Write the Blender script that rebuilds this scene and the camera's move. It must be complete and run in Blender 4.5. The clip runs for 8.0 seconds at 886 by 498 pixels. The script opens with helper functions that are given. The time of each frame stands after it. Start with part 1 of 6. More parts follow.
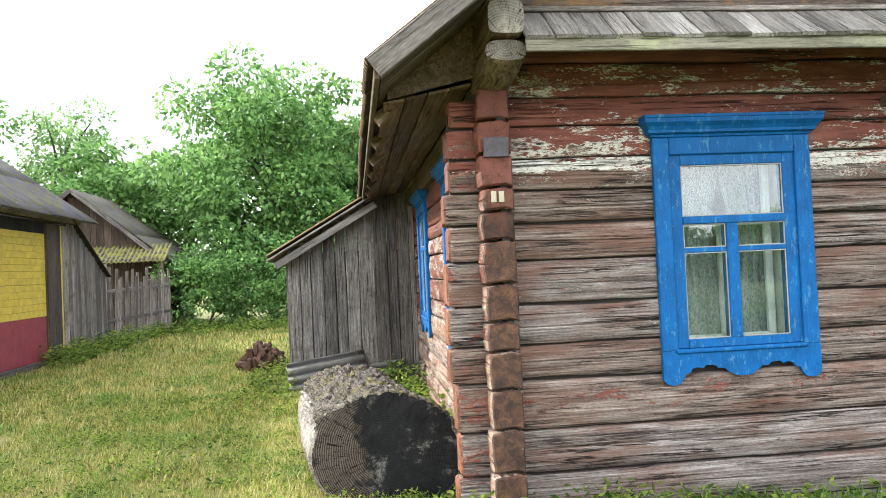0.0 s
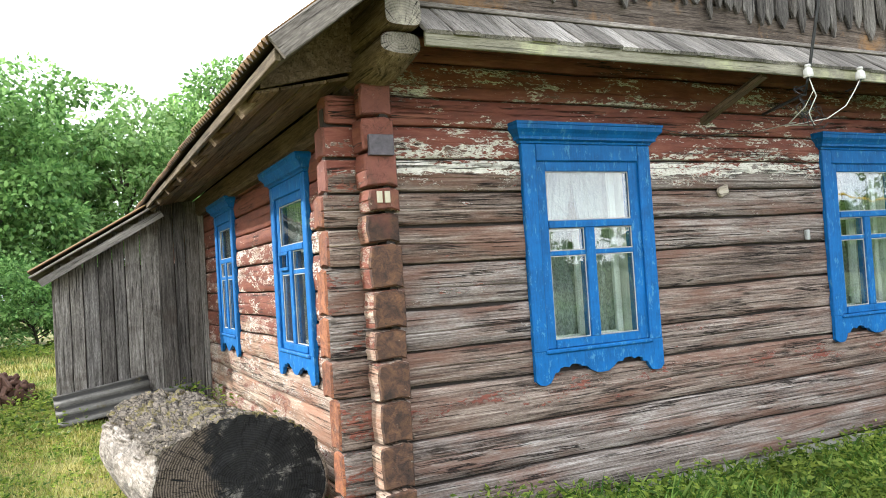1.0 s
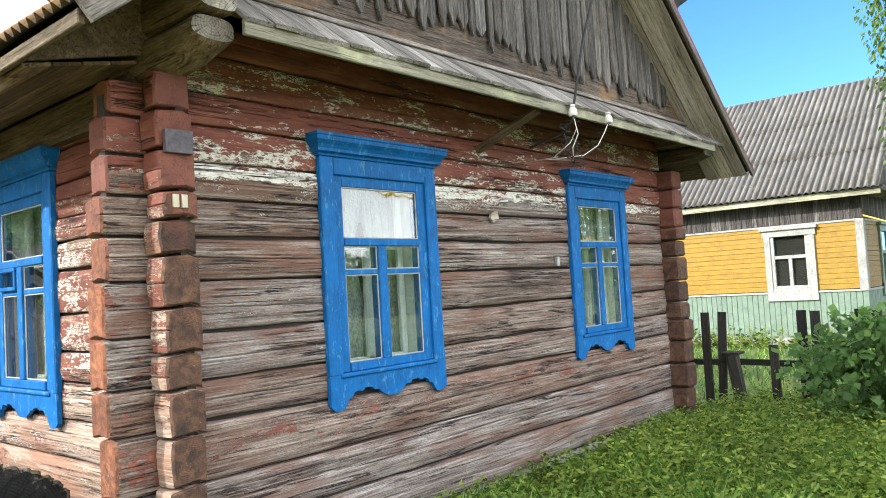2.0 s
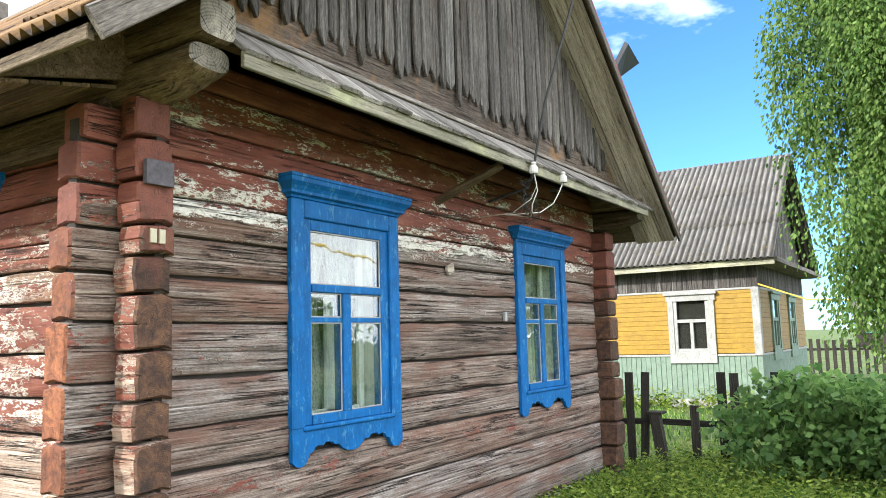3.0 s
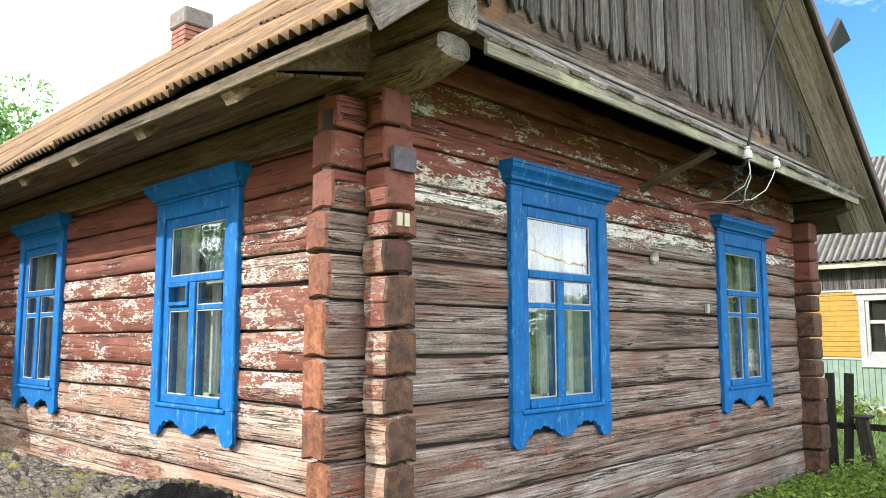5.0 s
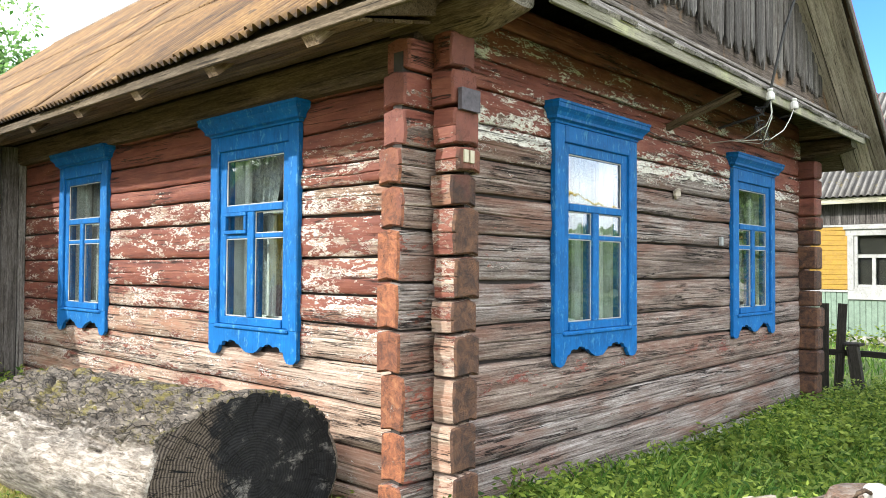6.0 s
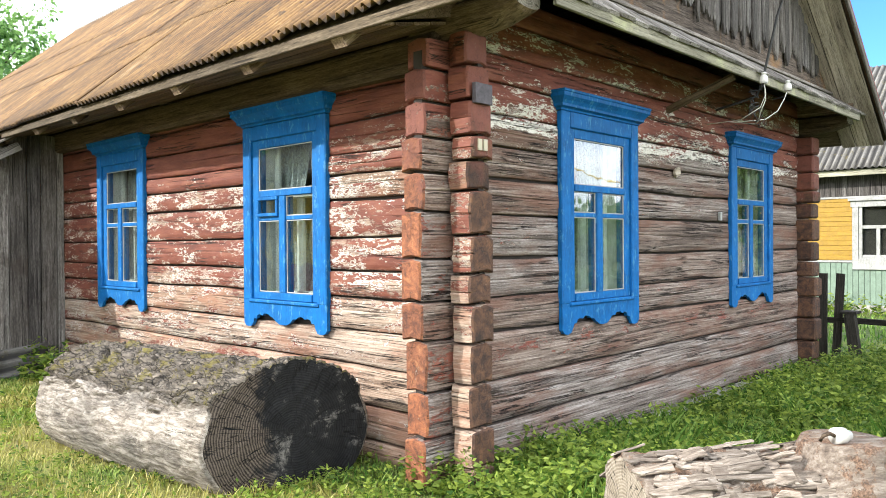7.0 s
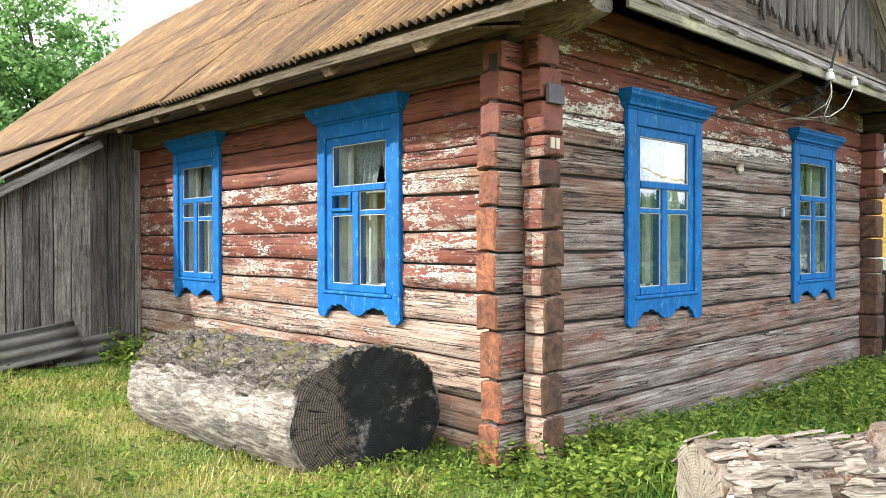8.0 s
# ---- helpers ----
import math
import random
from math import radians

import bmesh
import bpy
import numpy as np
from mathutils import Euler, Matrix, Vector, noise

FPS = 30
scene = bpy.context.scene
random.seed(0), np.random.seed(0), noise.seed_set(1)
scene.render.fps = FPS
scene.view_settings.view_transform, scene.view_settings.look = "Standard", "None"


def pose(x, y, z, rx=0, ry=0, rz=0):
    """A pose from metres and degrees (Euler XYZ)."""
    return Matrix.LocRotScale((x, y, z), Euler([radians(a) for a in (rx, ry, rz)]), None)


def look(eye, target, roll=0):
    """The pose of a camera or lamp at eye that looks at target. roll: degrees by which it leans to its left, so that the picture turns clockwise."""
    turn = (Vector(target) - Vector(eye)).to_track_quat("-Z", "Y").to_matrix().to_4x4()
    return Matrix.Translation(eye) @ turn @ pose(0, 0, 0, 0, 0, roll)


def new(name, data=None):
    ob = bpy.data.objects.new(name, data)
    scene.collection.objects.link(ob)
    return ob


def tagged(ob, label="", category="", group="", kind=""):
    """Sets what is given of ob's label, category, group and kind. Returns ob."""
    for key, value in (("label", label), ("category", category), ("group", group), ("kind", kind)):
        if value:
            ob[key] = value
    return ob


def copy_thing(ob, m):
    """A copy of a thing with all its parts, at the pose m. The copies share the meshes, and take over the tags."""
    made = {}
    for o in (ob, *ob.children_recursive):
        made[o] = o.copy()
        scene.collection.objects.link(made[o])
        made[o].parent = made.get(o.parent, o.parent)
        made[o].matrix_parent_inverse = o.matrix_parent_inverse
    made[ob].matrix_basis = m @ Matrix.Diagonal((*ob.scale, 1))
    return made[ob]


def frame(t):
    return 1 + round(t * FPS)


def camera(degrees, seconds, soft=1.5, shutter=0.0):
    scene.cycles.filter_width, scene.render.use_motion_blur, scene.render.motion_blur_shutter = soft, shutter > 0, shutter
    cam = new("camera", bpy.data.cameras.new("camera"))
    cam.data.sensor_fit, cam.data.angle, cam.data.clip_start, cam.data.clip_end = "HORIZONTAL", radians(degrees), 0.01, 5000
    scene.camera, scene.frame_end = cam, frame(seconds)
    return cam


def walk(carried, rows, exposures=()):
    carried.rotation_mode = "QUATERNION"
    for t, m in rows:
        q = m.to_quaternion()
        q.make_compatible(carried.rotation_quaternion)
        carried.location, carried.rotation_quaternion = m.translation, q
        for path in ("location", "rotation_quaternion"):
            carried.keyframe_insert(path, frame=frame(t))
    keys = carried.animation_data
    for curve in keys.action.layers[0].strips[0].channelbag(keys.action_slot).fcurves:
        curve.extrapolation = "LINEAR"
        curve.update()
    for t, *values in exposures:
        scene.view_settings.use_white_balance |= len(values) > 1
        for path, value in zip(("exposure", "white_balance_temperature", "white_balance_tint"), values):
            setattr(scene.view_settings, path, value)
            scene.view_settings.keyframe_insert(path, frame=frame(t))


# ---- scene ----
cam = camera(60.2, 8.0, soft=0.5)
PATH = [
    (0, (-0.836, -4.589, 1.56), (-0.605, -2.603, 1.61), -2.6),
    (0.5, (-1.237, -4.397, 1.555), (-0.698, -2.472, 1.602), -3.1),
    (1, (-1.571, -4.132, 1.525), (-0.691, -2.337, 1.586), -3.6),
    (1.5, (-1.819, -3.852, 1.484), (-0.595, -2.272, 1.573), -3.7),
    (2, (-1.947, -3.559, 1.464), (-0.437, -2.251, 1.568), -3.4),
    (2.2, (-2.012, -3.452, 1.459), (-0.416, -2.253, 1.574), -3.3),
    (3.3, (-2.2, -3.069, 1.48), (-0.519, -2.025, 1.771), -2.0),
    (3.5, (-2.223, -3.051, 1.504), (-0.56, -2.01, 1.888), -2.4),
    (4, (-2.265, -3.047, 1.572), (-0.696, -1.961, 2.17), -3.4),
    (4.5, (-2.329, -2.988, 1.511), (-0.834, -1.726, 1.923), -0.7),
    (5, (-2.44, -2.81, 1.411), (-1.005, -1.436, 1.64), -0.1),
    (5.2, (-2.525, -2.731, 1.385), (-1.082, -1.358, 1.565), 0.2),
    (6.3, (-3.098, -2.79, 1.388), (-1.63, -1.433, 1.413), 0.2),
    (6.5, (-3.172, -2.87, 1.388), (-1.714, -1.502, 1.398), -0.1),
    (7, (-3.31, -3.03, 1.4), (-1.857, -1.655, 1.387), -0.4),
    (7.5, (-3.441, -3.046, 1.395), (-1.998, -1.661, 1.366), -0.4),
    (8, (-3.572, -3.047, 1.397), (-2.203, -1.59, 1.371), -0.1),
]
walk(cam, [(t, look(eye, target, roll)) for t, eye, target, roll in PATH])

# ---- light ----
SUN_AZ, SUN_EL = radians(30), radians(30)
sun_dir = Vector((-math.cos(SUN_AZ) * math.cos(SUN_EL), math.sin(SUN_AZ) * math.cos(SUN_EL), math.sin(SUN_EL)))
sun = new("sun", bpy.data.lights.new("sun", "SUN"))
sun.data.energy, sun.data.angle, sun.data.color = 2.7, radians(0.9), (1.0, 0.965, 0.91)
sun.matrix_world = look(sun_dir * 60, (0, 0, 0))

world = bpy.data.worlds.new("sky")
scene.world = world
world.use_nodes = True
wt = world.node_tree


def nd(nt, kind, ins=None, **props):
    """A node with its properties and inputs; an input that is a socket gets linked."""
    node = nt.nodes.new(kind)
    for k, v in props.items():
        setattr(node, k, v)
    for k, v in (ins or {}).items():
        if isinstance(v, bpy.types.NodeSocket):
            nt.links.new(v, node.inputs[k])
        else:
            node.inputs[k].default_value = v
    return node


def ramp(nt, fac, stops, interp="LINEAR"):
    node = nd(nt, "ShaderNodeValToRGB", {0: fac})
    cr = node.color_ramp
    cr.interpolation = interp
    while len(cr.elements) < len(stops):
        cr.elements.new(0.5)
    for el, (p, c) in zip(cr.elements, stops):
        el.position = p
        el.color = (c, c, c, 1) if isinstance(c, (int, float)) else (*c, 1)
    return node.outputs[0]


def mth(nt, op, a, b=0.0, clamp=False):
    return nd(nt, "ShaderNodeMath", {0: a, 1: b}, operation=op, use_clamp=clamp).outputs[0]


def mixc(nt, fac, a, b, mode="MIX"):
    node = nd(nt, "ShaderNodeMix", data_type="RGBA", blend_type=mode)
    for i, v in ((0, fac), (6, a), (7, b)):
        if isinstance(v, bpy.types.NodeSocket):
            nt.links.new(v, node.inputs[i])
        else:
            node.inputs[i].default_value = v if i == 0 else (*v, 1)
    return node.outputs[2]


wt.nodes.clear()
sky = nd(wt, "ShaderNodeTexSky", sky_type="NISHITA", sun_disc=False, sun_elevation=SUN_EL,
         sun_rotation=math.atan2(sun_dir.x, sun_dir.y), air_density=0.9, dust_density=0.2, ozone_density=3.0)
geo = nd(wt, "ShaderNodeTexCoord")
sep = nd(wt, "ShaderNodeSeparateXYZ", {0: geo.outputs["Generated"]})
flat = nd(wt, "ShaderNodeMapping", {0: geo.outputs["Generated"], "Location": (0.35, 0.1, 0.4), "Scale": (1.0, 1.0, 2.2)})
cl = nd(wt, "ShaderNodeTexNoise", {"Vector": flat.outputs[0], "Scale": 1.9, "Detail": 7.0, "Roughness": 0.55})
toward = mth(wt, "ADD", mth(wt, "MULTIPLY", sep.outputs[0], -0.345), mth(wt, "ADD", mth(wt, "MULTIPLY", mth(wt, "MAXIMUM", mth(wt, "MULTIPLY", sep.outputs[1], -3.2), mth(wt, "ABSOLUTE", sep.outputs[1])), 0.17), 0.165))
cloud = ramp(wt, mth(wt, "ADD", cl.outputs[0], toward), [(0.48, 0.0), (0.53, 0.35), (0.65, 1.0)])
shade = nd(wt, "ShaderNodeTexNoise", {"Vector": flat.outputs[0], "Scale": 2.6, "Detail": 6.0})
ccol = ramp(wt, shade.outputs[0], [(0.36, (5.6, 6.2, 7.1)), (0.48, (8.6, 9.1, 9.8)), (0.62, (11.0, 11.2, 11.4))])
clear = mixc(wt, 1.0, sky.outputs[0], (0.33, 0.56, 0.90), "MULTIPLY")
both = mixc(wt, cloud, clear, ccol)
bg = nd(wt, "ShaderNodeBackground", {0: both, 1: 0.15})
wt.links.new(bg.outputs[0], nd(wt, "ShaderNodeOutputWorld").inputs[0])
scene.view_settings.exposure = 1.55


# ---- materials ----
def material(name):
    m = bpy.data.materials.new(name)
    m.use_nodes = True
    nt = m.node_tree
    return m, nt, nt.nodes["Principled BSDF"]


def coords(nt, scale=(1, 1, 1), world_space=False, rnd=0.0):
    src = nd(nt, "ShaderNodeNewGeometry").outputs["Position"] if world_space else nd(nt, "ShaderNodeTexCoord").outputs["Object"]
    if rnd:
        shift = mth(nt, "MULTIPLY", nd(nt, "ShaderNodeObjectInfo").outputs["Random"], rnd)
        src = nd(nt, "ShaderNodeVectorMath", {0: src, 1: nd(nt, "ShaderNodeCombineXYZ", {0: shift, 1: shift, 2: shift}).outputs[0]}, operation="ADD").outputs[0]
    return nd(nt, "ShaderNodeMapping", {0: src, "Scale": scale}).outputs[0]


def tex(nt, vec, scale, detail=6.0, rough=0.6, dist=0.0):
    return nd(nt, "ShaderNodeTexNoise", {"Vector": vec, "Scale": scale, "Detail": detail, "Roughness": rough, "Distortion": dist}).outputs[0]


def bump(nt, bsdf, height, strength=0.5, dist=0.01):
    b = nd(nt, "ShaderNodeBump", {"Height": height, "Strength": strength, "Distance": dist})
    nt.links.new(b.outputs[0], bsdf.inputs["Normal"])


def stretch(axis, k=0.06):
    return {"x": (k, 1, 1), "y": (1, k, 1), "z": (1, 1, k)}[axis]


WOODS, LENGTHWISE = {}, {}


def wood(name, axis, dark, mid, light, grain=38.0, strength=0.6, stain=None):
    """Weathered wood with its grain along one axis."""
    WOODS[name] = (dark, mid, light, grain, strength, stain)
    m, nt, b = material(name)
    v = coords(nt, stretch(axis, 0.06), rnd=7.0)
    g = mth(nt, "ADD", mth(nt, "MULTIPLY", tex(nt, v, grain, 10, 0.78, 0.3), 0.65), mth(nt, "MULTIPLY", tex(nt, coords(nt, stretch(axis, 0.15), rnd=2.0), grain * 4, 5, 0.7), 0.35))
    broad = tex(nt, coords(nt, stretch(axis, 0.25), rnd=5.0), 3.0, 4)
    col = ramp(nt, g, [(0.37, dark), (0.5, mid), (0.62, light)])
    tone = ramp(nt, broad, [(0.3, 0.55), (0.7, 1.15)])
    col = mixc(nt, 1.0, col, tone, "MULTIPLY")
    vary = ramp(nt, nd(nt, "ShaderNodeObjectInfo").outputs["Random"], [(0, (0.52, 0.50, 0.48)), (0.4, (0.85, 0.83, 0.80)), (0.7, (1.0, 0.97, 0.93)), (1, (1.3, 1.3, 1.28))])
    col = mixc(nt, 1.0, col, vary, "MULTIPLY")
    if stain:
        s = ramp(nt, tex(nt, coords(nt, (1, 1, 1), rnd=3.0), 2.2, 6, 0.7), [(0.52, 0.0), (0.66, 0.85)])
        col = mixc(nt, s, col, stain)
    nt.links.new(col, b.inputs["Base Color"])
    b.inputs["Roughness"].default_value = 0.86
    b.inputs["Specular IOR Level"].default_value = 0.25
    hair = ramp(nt, tex(nt, coords(nt, stretch(axis, 0.03), rnd=13.0), 70.0, 4, 0.6), [(0.35, 0.8), (0.41, 0.0)])
    col2 = mixc(nt, hair, col, tuple(c * 0.35 for c in dark))
    nt.links.new(col2, b.inputs["Base Color"])
    bump(nt, b, mth(nt, "SUBTRACT", g, hair), strength, 0.008)
    return m


def lengthwise(m):
    """The same wood with its grain along a plank's own length."""
    if m.name in WOODS:
        if m.name not in LENGTHWISE:
            LENGTHWISE[m.name] = wood("plank_of_" + m.name, "x", *WOODS[m.name])
        return LENGTHWISE[m.name]
    return m


def log_paint(name, axis, cover, fringe, near, wood_cols, paint_cols):
    """Weathered hewn logs with the remains of red paint over a white undercoat.
    cover and fringe: stops of height, and how much paint and how wide a white margin is left there; near: (start, end, loss) along the wall."""
    m, nt, b = material(name)
    own = nd(nt, "ShaderNodeObjectInfo").outputs["Random"]
    pos = nd(nt, "ShaderNodeSeparateXYZ", {0: nd(nt, "ShaderNodeNewGeometry").outputs["Position"]})
    zed, run = mth(nt, "DIVIDE", pos.outputs[2], 3.0), pos.outputs[0 if axis == "x" else 1]
    # bare wood: long fibres, broad tones, checks
    fibre = tex(nt, coords(nt, stretch(axis, 0.013), rnd=9.0), 100.0, 8, 0.72, 0.15)
    broad = tex(nt, coords(nt, stretch(axis, 0.07), rnd=5.0), 16.0, 8, 0.7, 0.5)
    speck = tex(nt, coords(nt, stretch(axis, 0.30), rnd=3.0), 150.0, 4, 0.7)
    g = mth(nt, "ADD", mth(nt, "MULTIPLY", fibre, 0.46), mth(nt, "ADD", mth(nt, "MULTIPLY", broad, 0.36), mth(nt, "MULTIPLY", speck, 0.18)))
    col = ramp(nt, g, [(0.38, wood_cols[0]), (0.45, wood_cols[1]), (0.52, wood_cols[2]), (0.60, wood_cols[3])])
    vary = ramp(nt, own, [(0, (0.72, 0.66, 0.62)), (0.35, (1.0, 0.92, 0.86)), (0.7, (0.95, 0.96, 0.97)), (1, (1.2, 1.2, 1.2))])
    col = mixc(nt, 1.0, col, vary, "MULTIPLY")
    warm = ramp(nt, tex(nt, coords(nt, stretch(axis, 0.22), rnd=4.0), 4.5, 7, 0.7), [(0.46, 0.0), (0.60, 0.72)])
    col = mixc(nt, warm, col, mixc(nt, fibre, tuple(c * 0.55 for c in wood_cols[4]), tuple(c * 1.45 for c in wood_cols[4])))
    # what is left of the paint
    patch = tex(nt, coords(nt, stretch(axis, 0.20), rnd=6.0), 12.0, 6, 0.64, 0.3)
    rag = tex(nt, coords(nt, stretch(axis, 0.38), rnd=2.0), 52.0, 9, 0.74, 0.4)
    ragged = mth(nt, "ADD", mth(nt, "MULTIPLY", patch, 0.48), mth(nt, "MULTIPLY", rag, 0.52))
    left = mth(nt, "SUBTRACT", ramp(nt, zed, [(z / 3.0, 0.5 + c) for z, c in cover]), 0.5)
    lost = nd(nt, "ShaderNodeMapRange", {0: run, 1: near[0], 2: near[1], 3: near[2], 4: 0.0}).outputs[0]
    luck = mth(nt, "MULTIPLY", mth(nt, "SUBTRACT", own, 0.5), 0.07)
    p = mth(nt, "ADD", ragged, mth(nt, "ADD", left, mth(nt, "SUBTRACT", luck, lost)))
    paint_ = ramp(nt, p, [(0.498, 0.0), (0.506, 1.0)])
    wide = ramp(nt, zed, [(z / 3.0, w) for z, w in fringe])
    wide = mth(nt, "MULTIPLY", wide, ramp(nt, tex(nt, coords(nt, stretch(axis, 0.3), rnd=1.0), 7.0, 5, 0.65), [(0.40, 0.1), (0.60, 1.7)]))
    wide = mth(nt, "MULTIPLY", wide, nd(nt, "ShaderNodeMapRange", {0: run, 1: -0.05, 2: 0.06, 3: 0.35, 4: 1.0}).outputs[0])
    near_edge = mth(nt, "SUBTRACT", p, mth(nt, "SUBTRACT", 0.5, wide))
    white = mth(nt, "MULTIPLY", ramp(nt, near_edge, [(0.0, 0.0), (0.006, 1.0)]), mth(nt, "SUBTRACT", 1.0, paint_))
    pcol = ramp(nt, tex(nt, coords(nt, stretch(axis, 0.2)), 11.0, 8, 0.75), [(0.3, paint_cols[0]), (0.5, paint_cols[1]), (0.7, paint_cols[2])])
    worn = ramp(nt, fibre, [(0.56, 0.0), (0.66, 0.6)])
    pcol = mixc(nt, worn, pcol, paint_cols[2])
    chalk = ramp(nt, tex(nt, coords(nt, stretch(axis, 0.5), rnd=7.0), 60.0, 6, 0.75), [(0.35, (0.36, 0.32, 0.26)), (0.48, (0.66, 0.63, 0.56)), (0.65, (0.76, 0.74, 0.68))])
    col = mixc(nt, paint_, col, pcol)
    col = mixc(nt, white, col, chalk)
    # checks along the grain
    crack = ramp(nt, tex(nt, coords(nt, stretch(axis, 0.028), rnd=11.0), 15.0, 6, 0.62), [(0.486, 0.0), (0.495, 1.0), (0.505, 1.0), (0.514, 0.0)])
    gate = ramp(nt, tex(nt, coords(nt, stretch(axis, 0.3), rnd=8.0), 3.4, 3), [(0.47, 0.0), (0.55, 1.0)])
    hair = ramp(nt, tex(nt, coords(nt, stretch(axis, 0.014), rnd=13.0), 95.0, 5, 0.62), [(0.355, 1.0), (0.385, 0.0)])
    hair = mth(nt, "MULTIPLY", hair, mth(nt, "SUBTRACT", 0.85, mth(nt, "MULTIPLY", paint_, 0.75)))
    crack = mth(nt, "MAXIMUM", mth(nt, "MULTIPLY", crack, gate), hair)
    col = mixc(nt, crack, col, (0.016, 0.011, 0.009))
    nt.links.new(col, b.inputs["Base Color"])
    nt.links.new(ramp(nt, paint_, [(0.0, 0.88), (1.0, 0.6)]), b.inputs["Roughness"])
    b.inputs["Specular IOR Level"].default_value = 0.3
    h = mth(nt, "ADD", mth(nt, "MULTIPLY", g, 0.9), mth(nt, "MULTIPLY", rag, 0.2))
    h = mth(nt, "ADD", h, mth(nt, "MULTIPLY", mth(nt, "ADD", mth(nt, "MULTIPLY", paint_, 1.5), white), 0.20))
    h = mth(nt, "SUBTRACT", h, crack)
    bump(nt, b, h, 1.0, 0.012)
    return m


GREY = [(0.018, 0.013, 0.011), (0.105, 0.082, 0.071), (0.235, 0.197, 0.175), (0.44, 0.40, 0.37), (0.15, 0.072, 0.048)]
TAN = [(0.05, 0.032, 0.024), (0.20, 0.142, 0.105), (0.34, 0.26, 0.20), (0.48, 0.41, 0.34), (0.25, 0.115, 0.07)]
RED = [(0.085, 0.030, 0.023), (0.20, 0.062, 0.043), (0.29, 0.125, 0.085)]
RED_S = [(0.080, 0.025, 0.018), (0.155, 0.048, 0.031), (0.23, 0.092, 0.055)]
mat_gable_log = log_paint("gable_logs", "x",
                          [(0.0, -0.13), (0.55, -0.12), (0.72, -0.015), (0.88, -0.10), (1.9, -0.13), (2.10, -0.07), (2.20, -0.01), (2.30, 0.02), (2.42, 0.05), (2.55, 0.075)],
                          [(0.0, 0.0), (1.0, 0.008), (2.0, 0.012), (2.11, 0.03), (2.14, 0.17), (2.23, 0.15), (2.27, 0.05), (2.55, 0.05)],
                          (-0.06, 0.04, -0.06), GREY, RED)
mat_side_log = log_paint("side_logs", "y",
                         [(0.0, -0.05), (0.5, -0.045), (0.8, -0.05), (0.95, 0.0), (1.30, 0.045), (1.9, 0.04), (2.05, 0.085), (2.25, 0.13)],
                         [(0.0, 0.02), (0.9, 0.02), (1.15, 0.030), (1.9, 0.036), (2.02, 0.022), (2.2, 0.010)],
                         (0.9, 2.4, 0.055), TAN, RED_S)


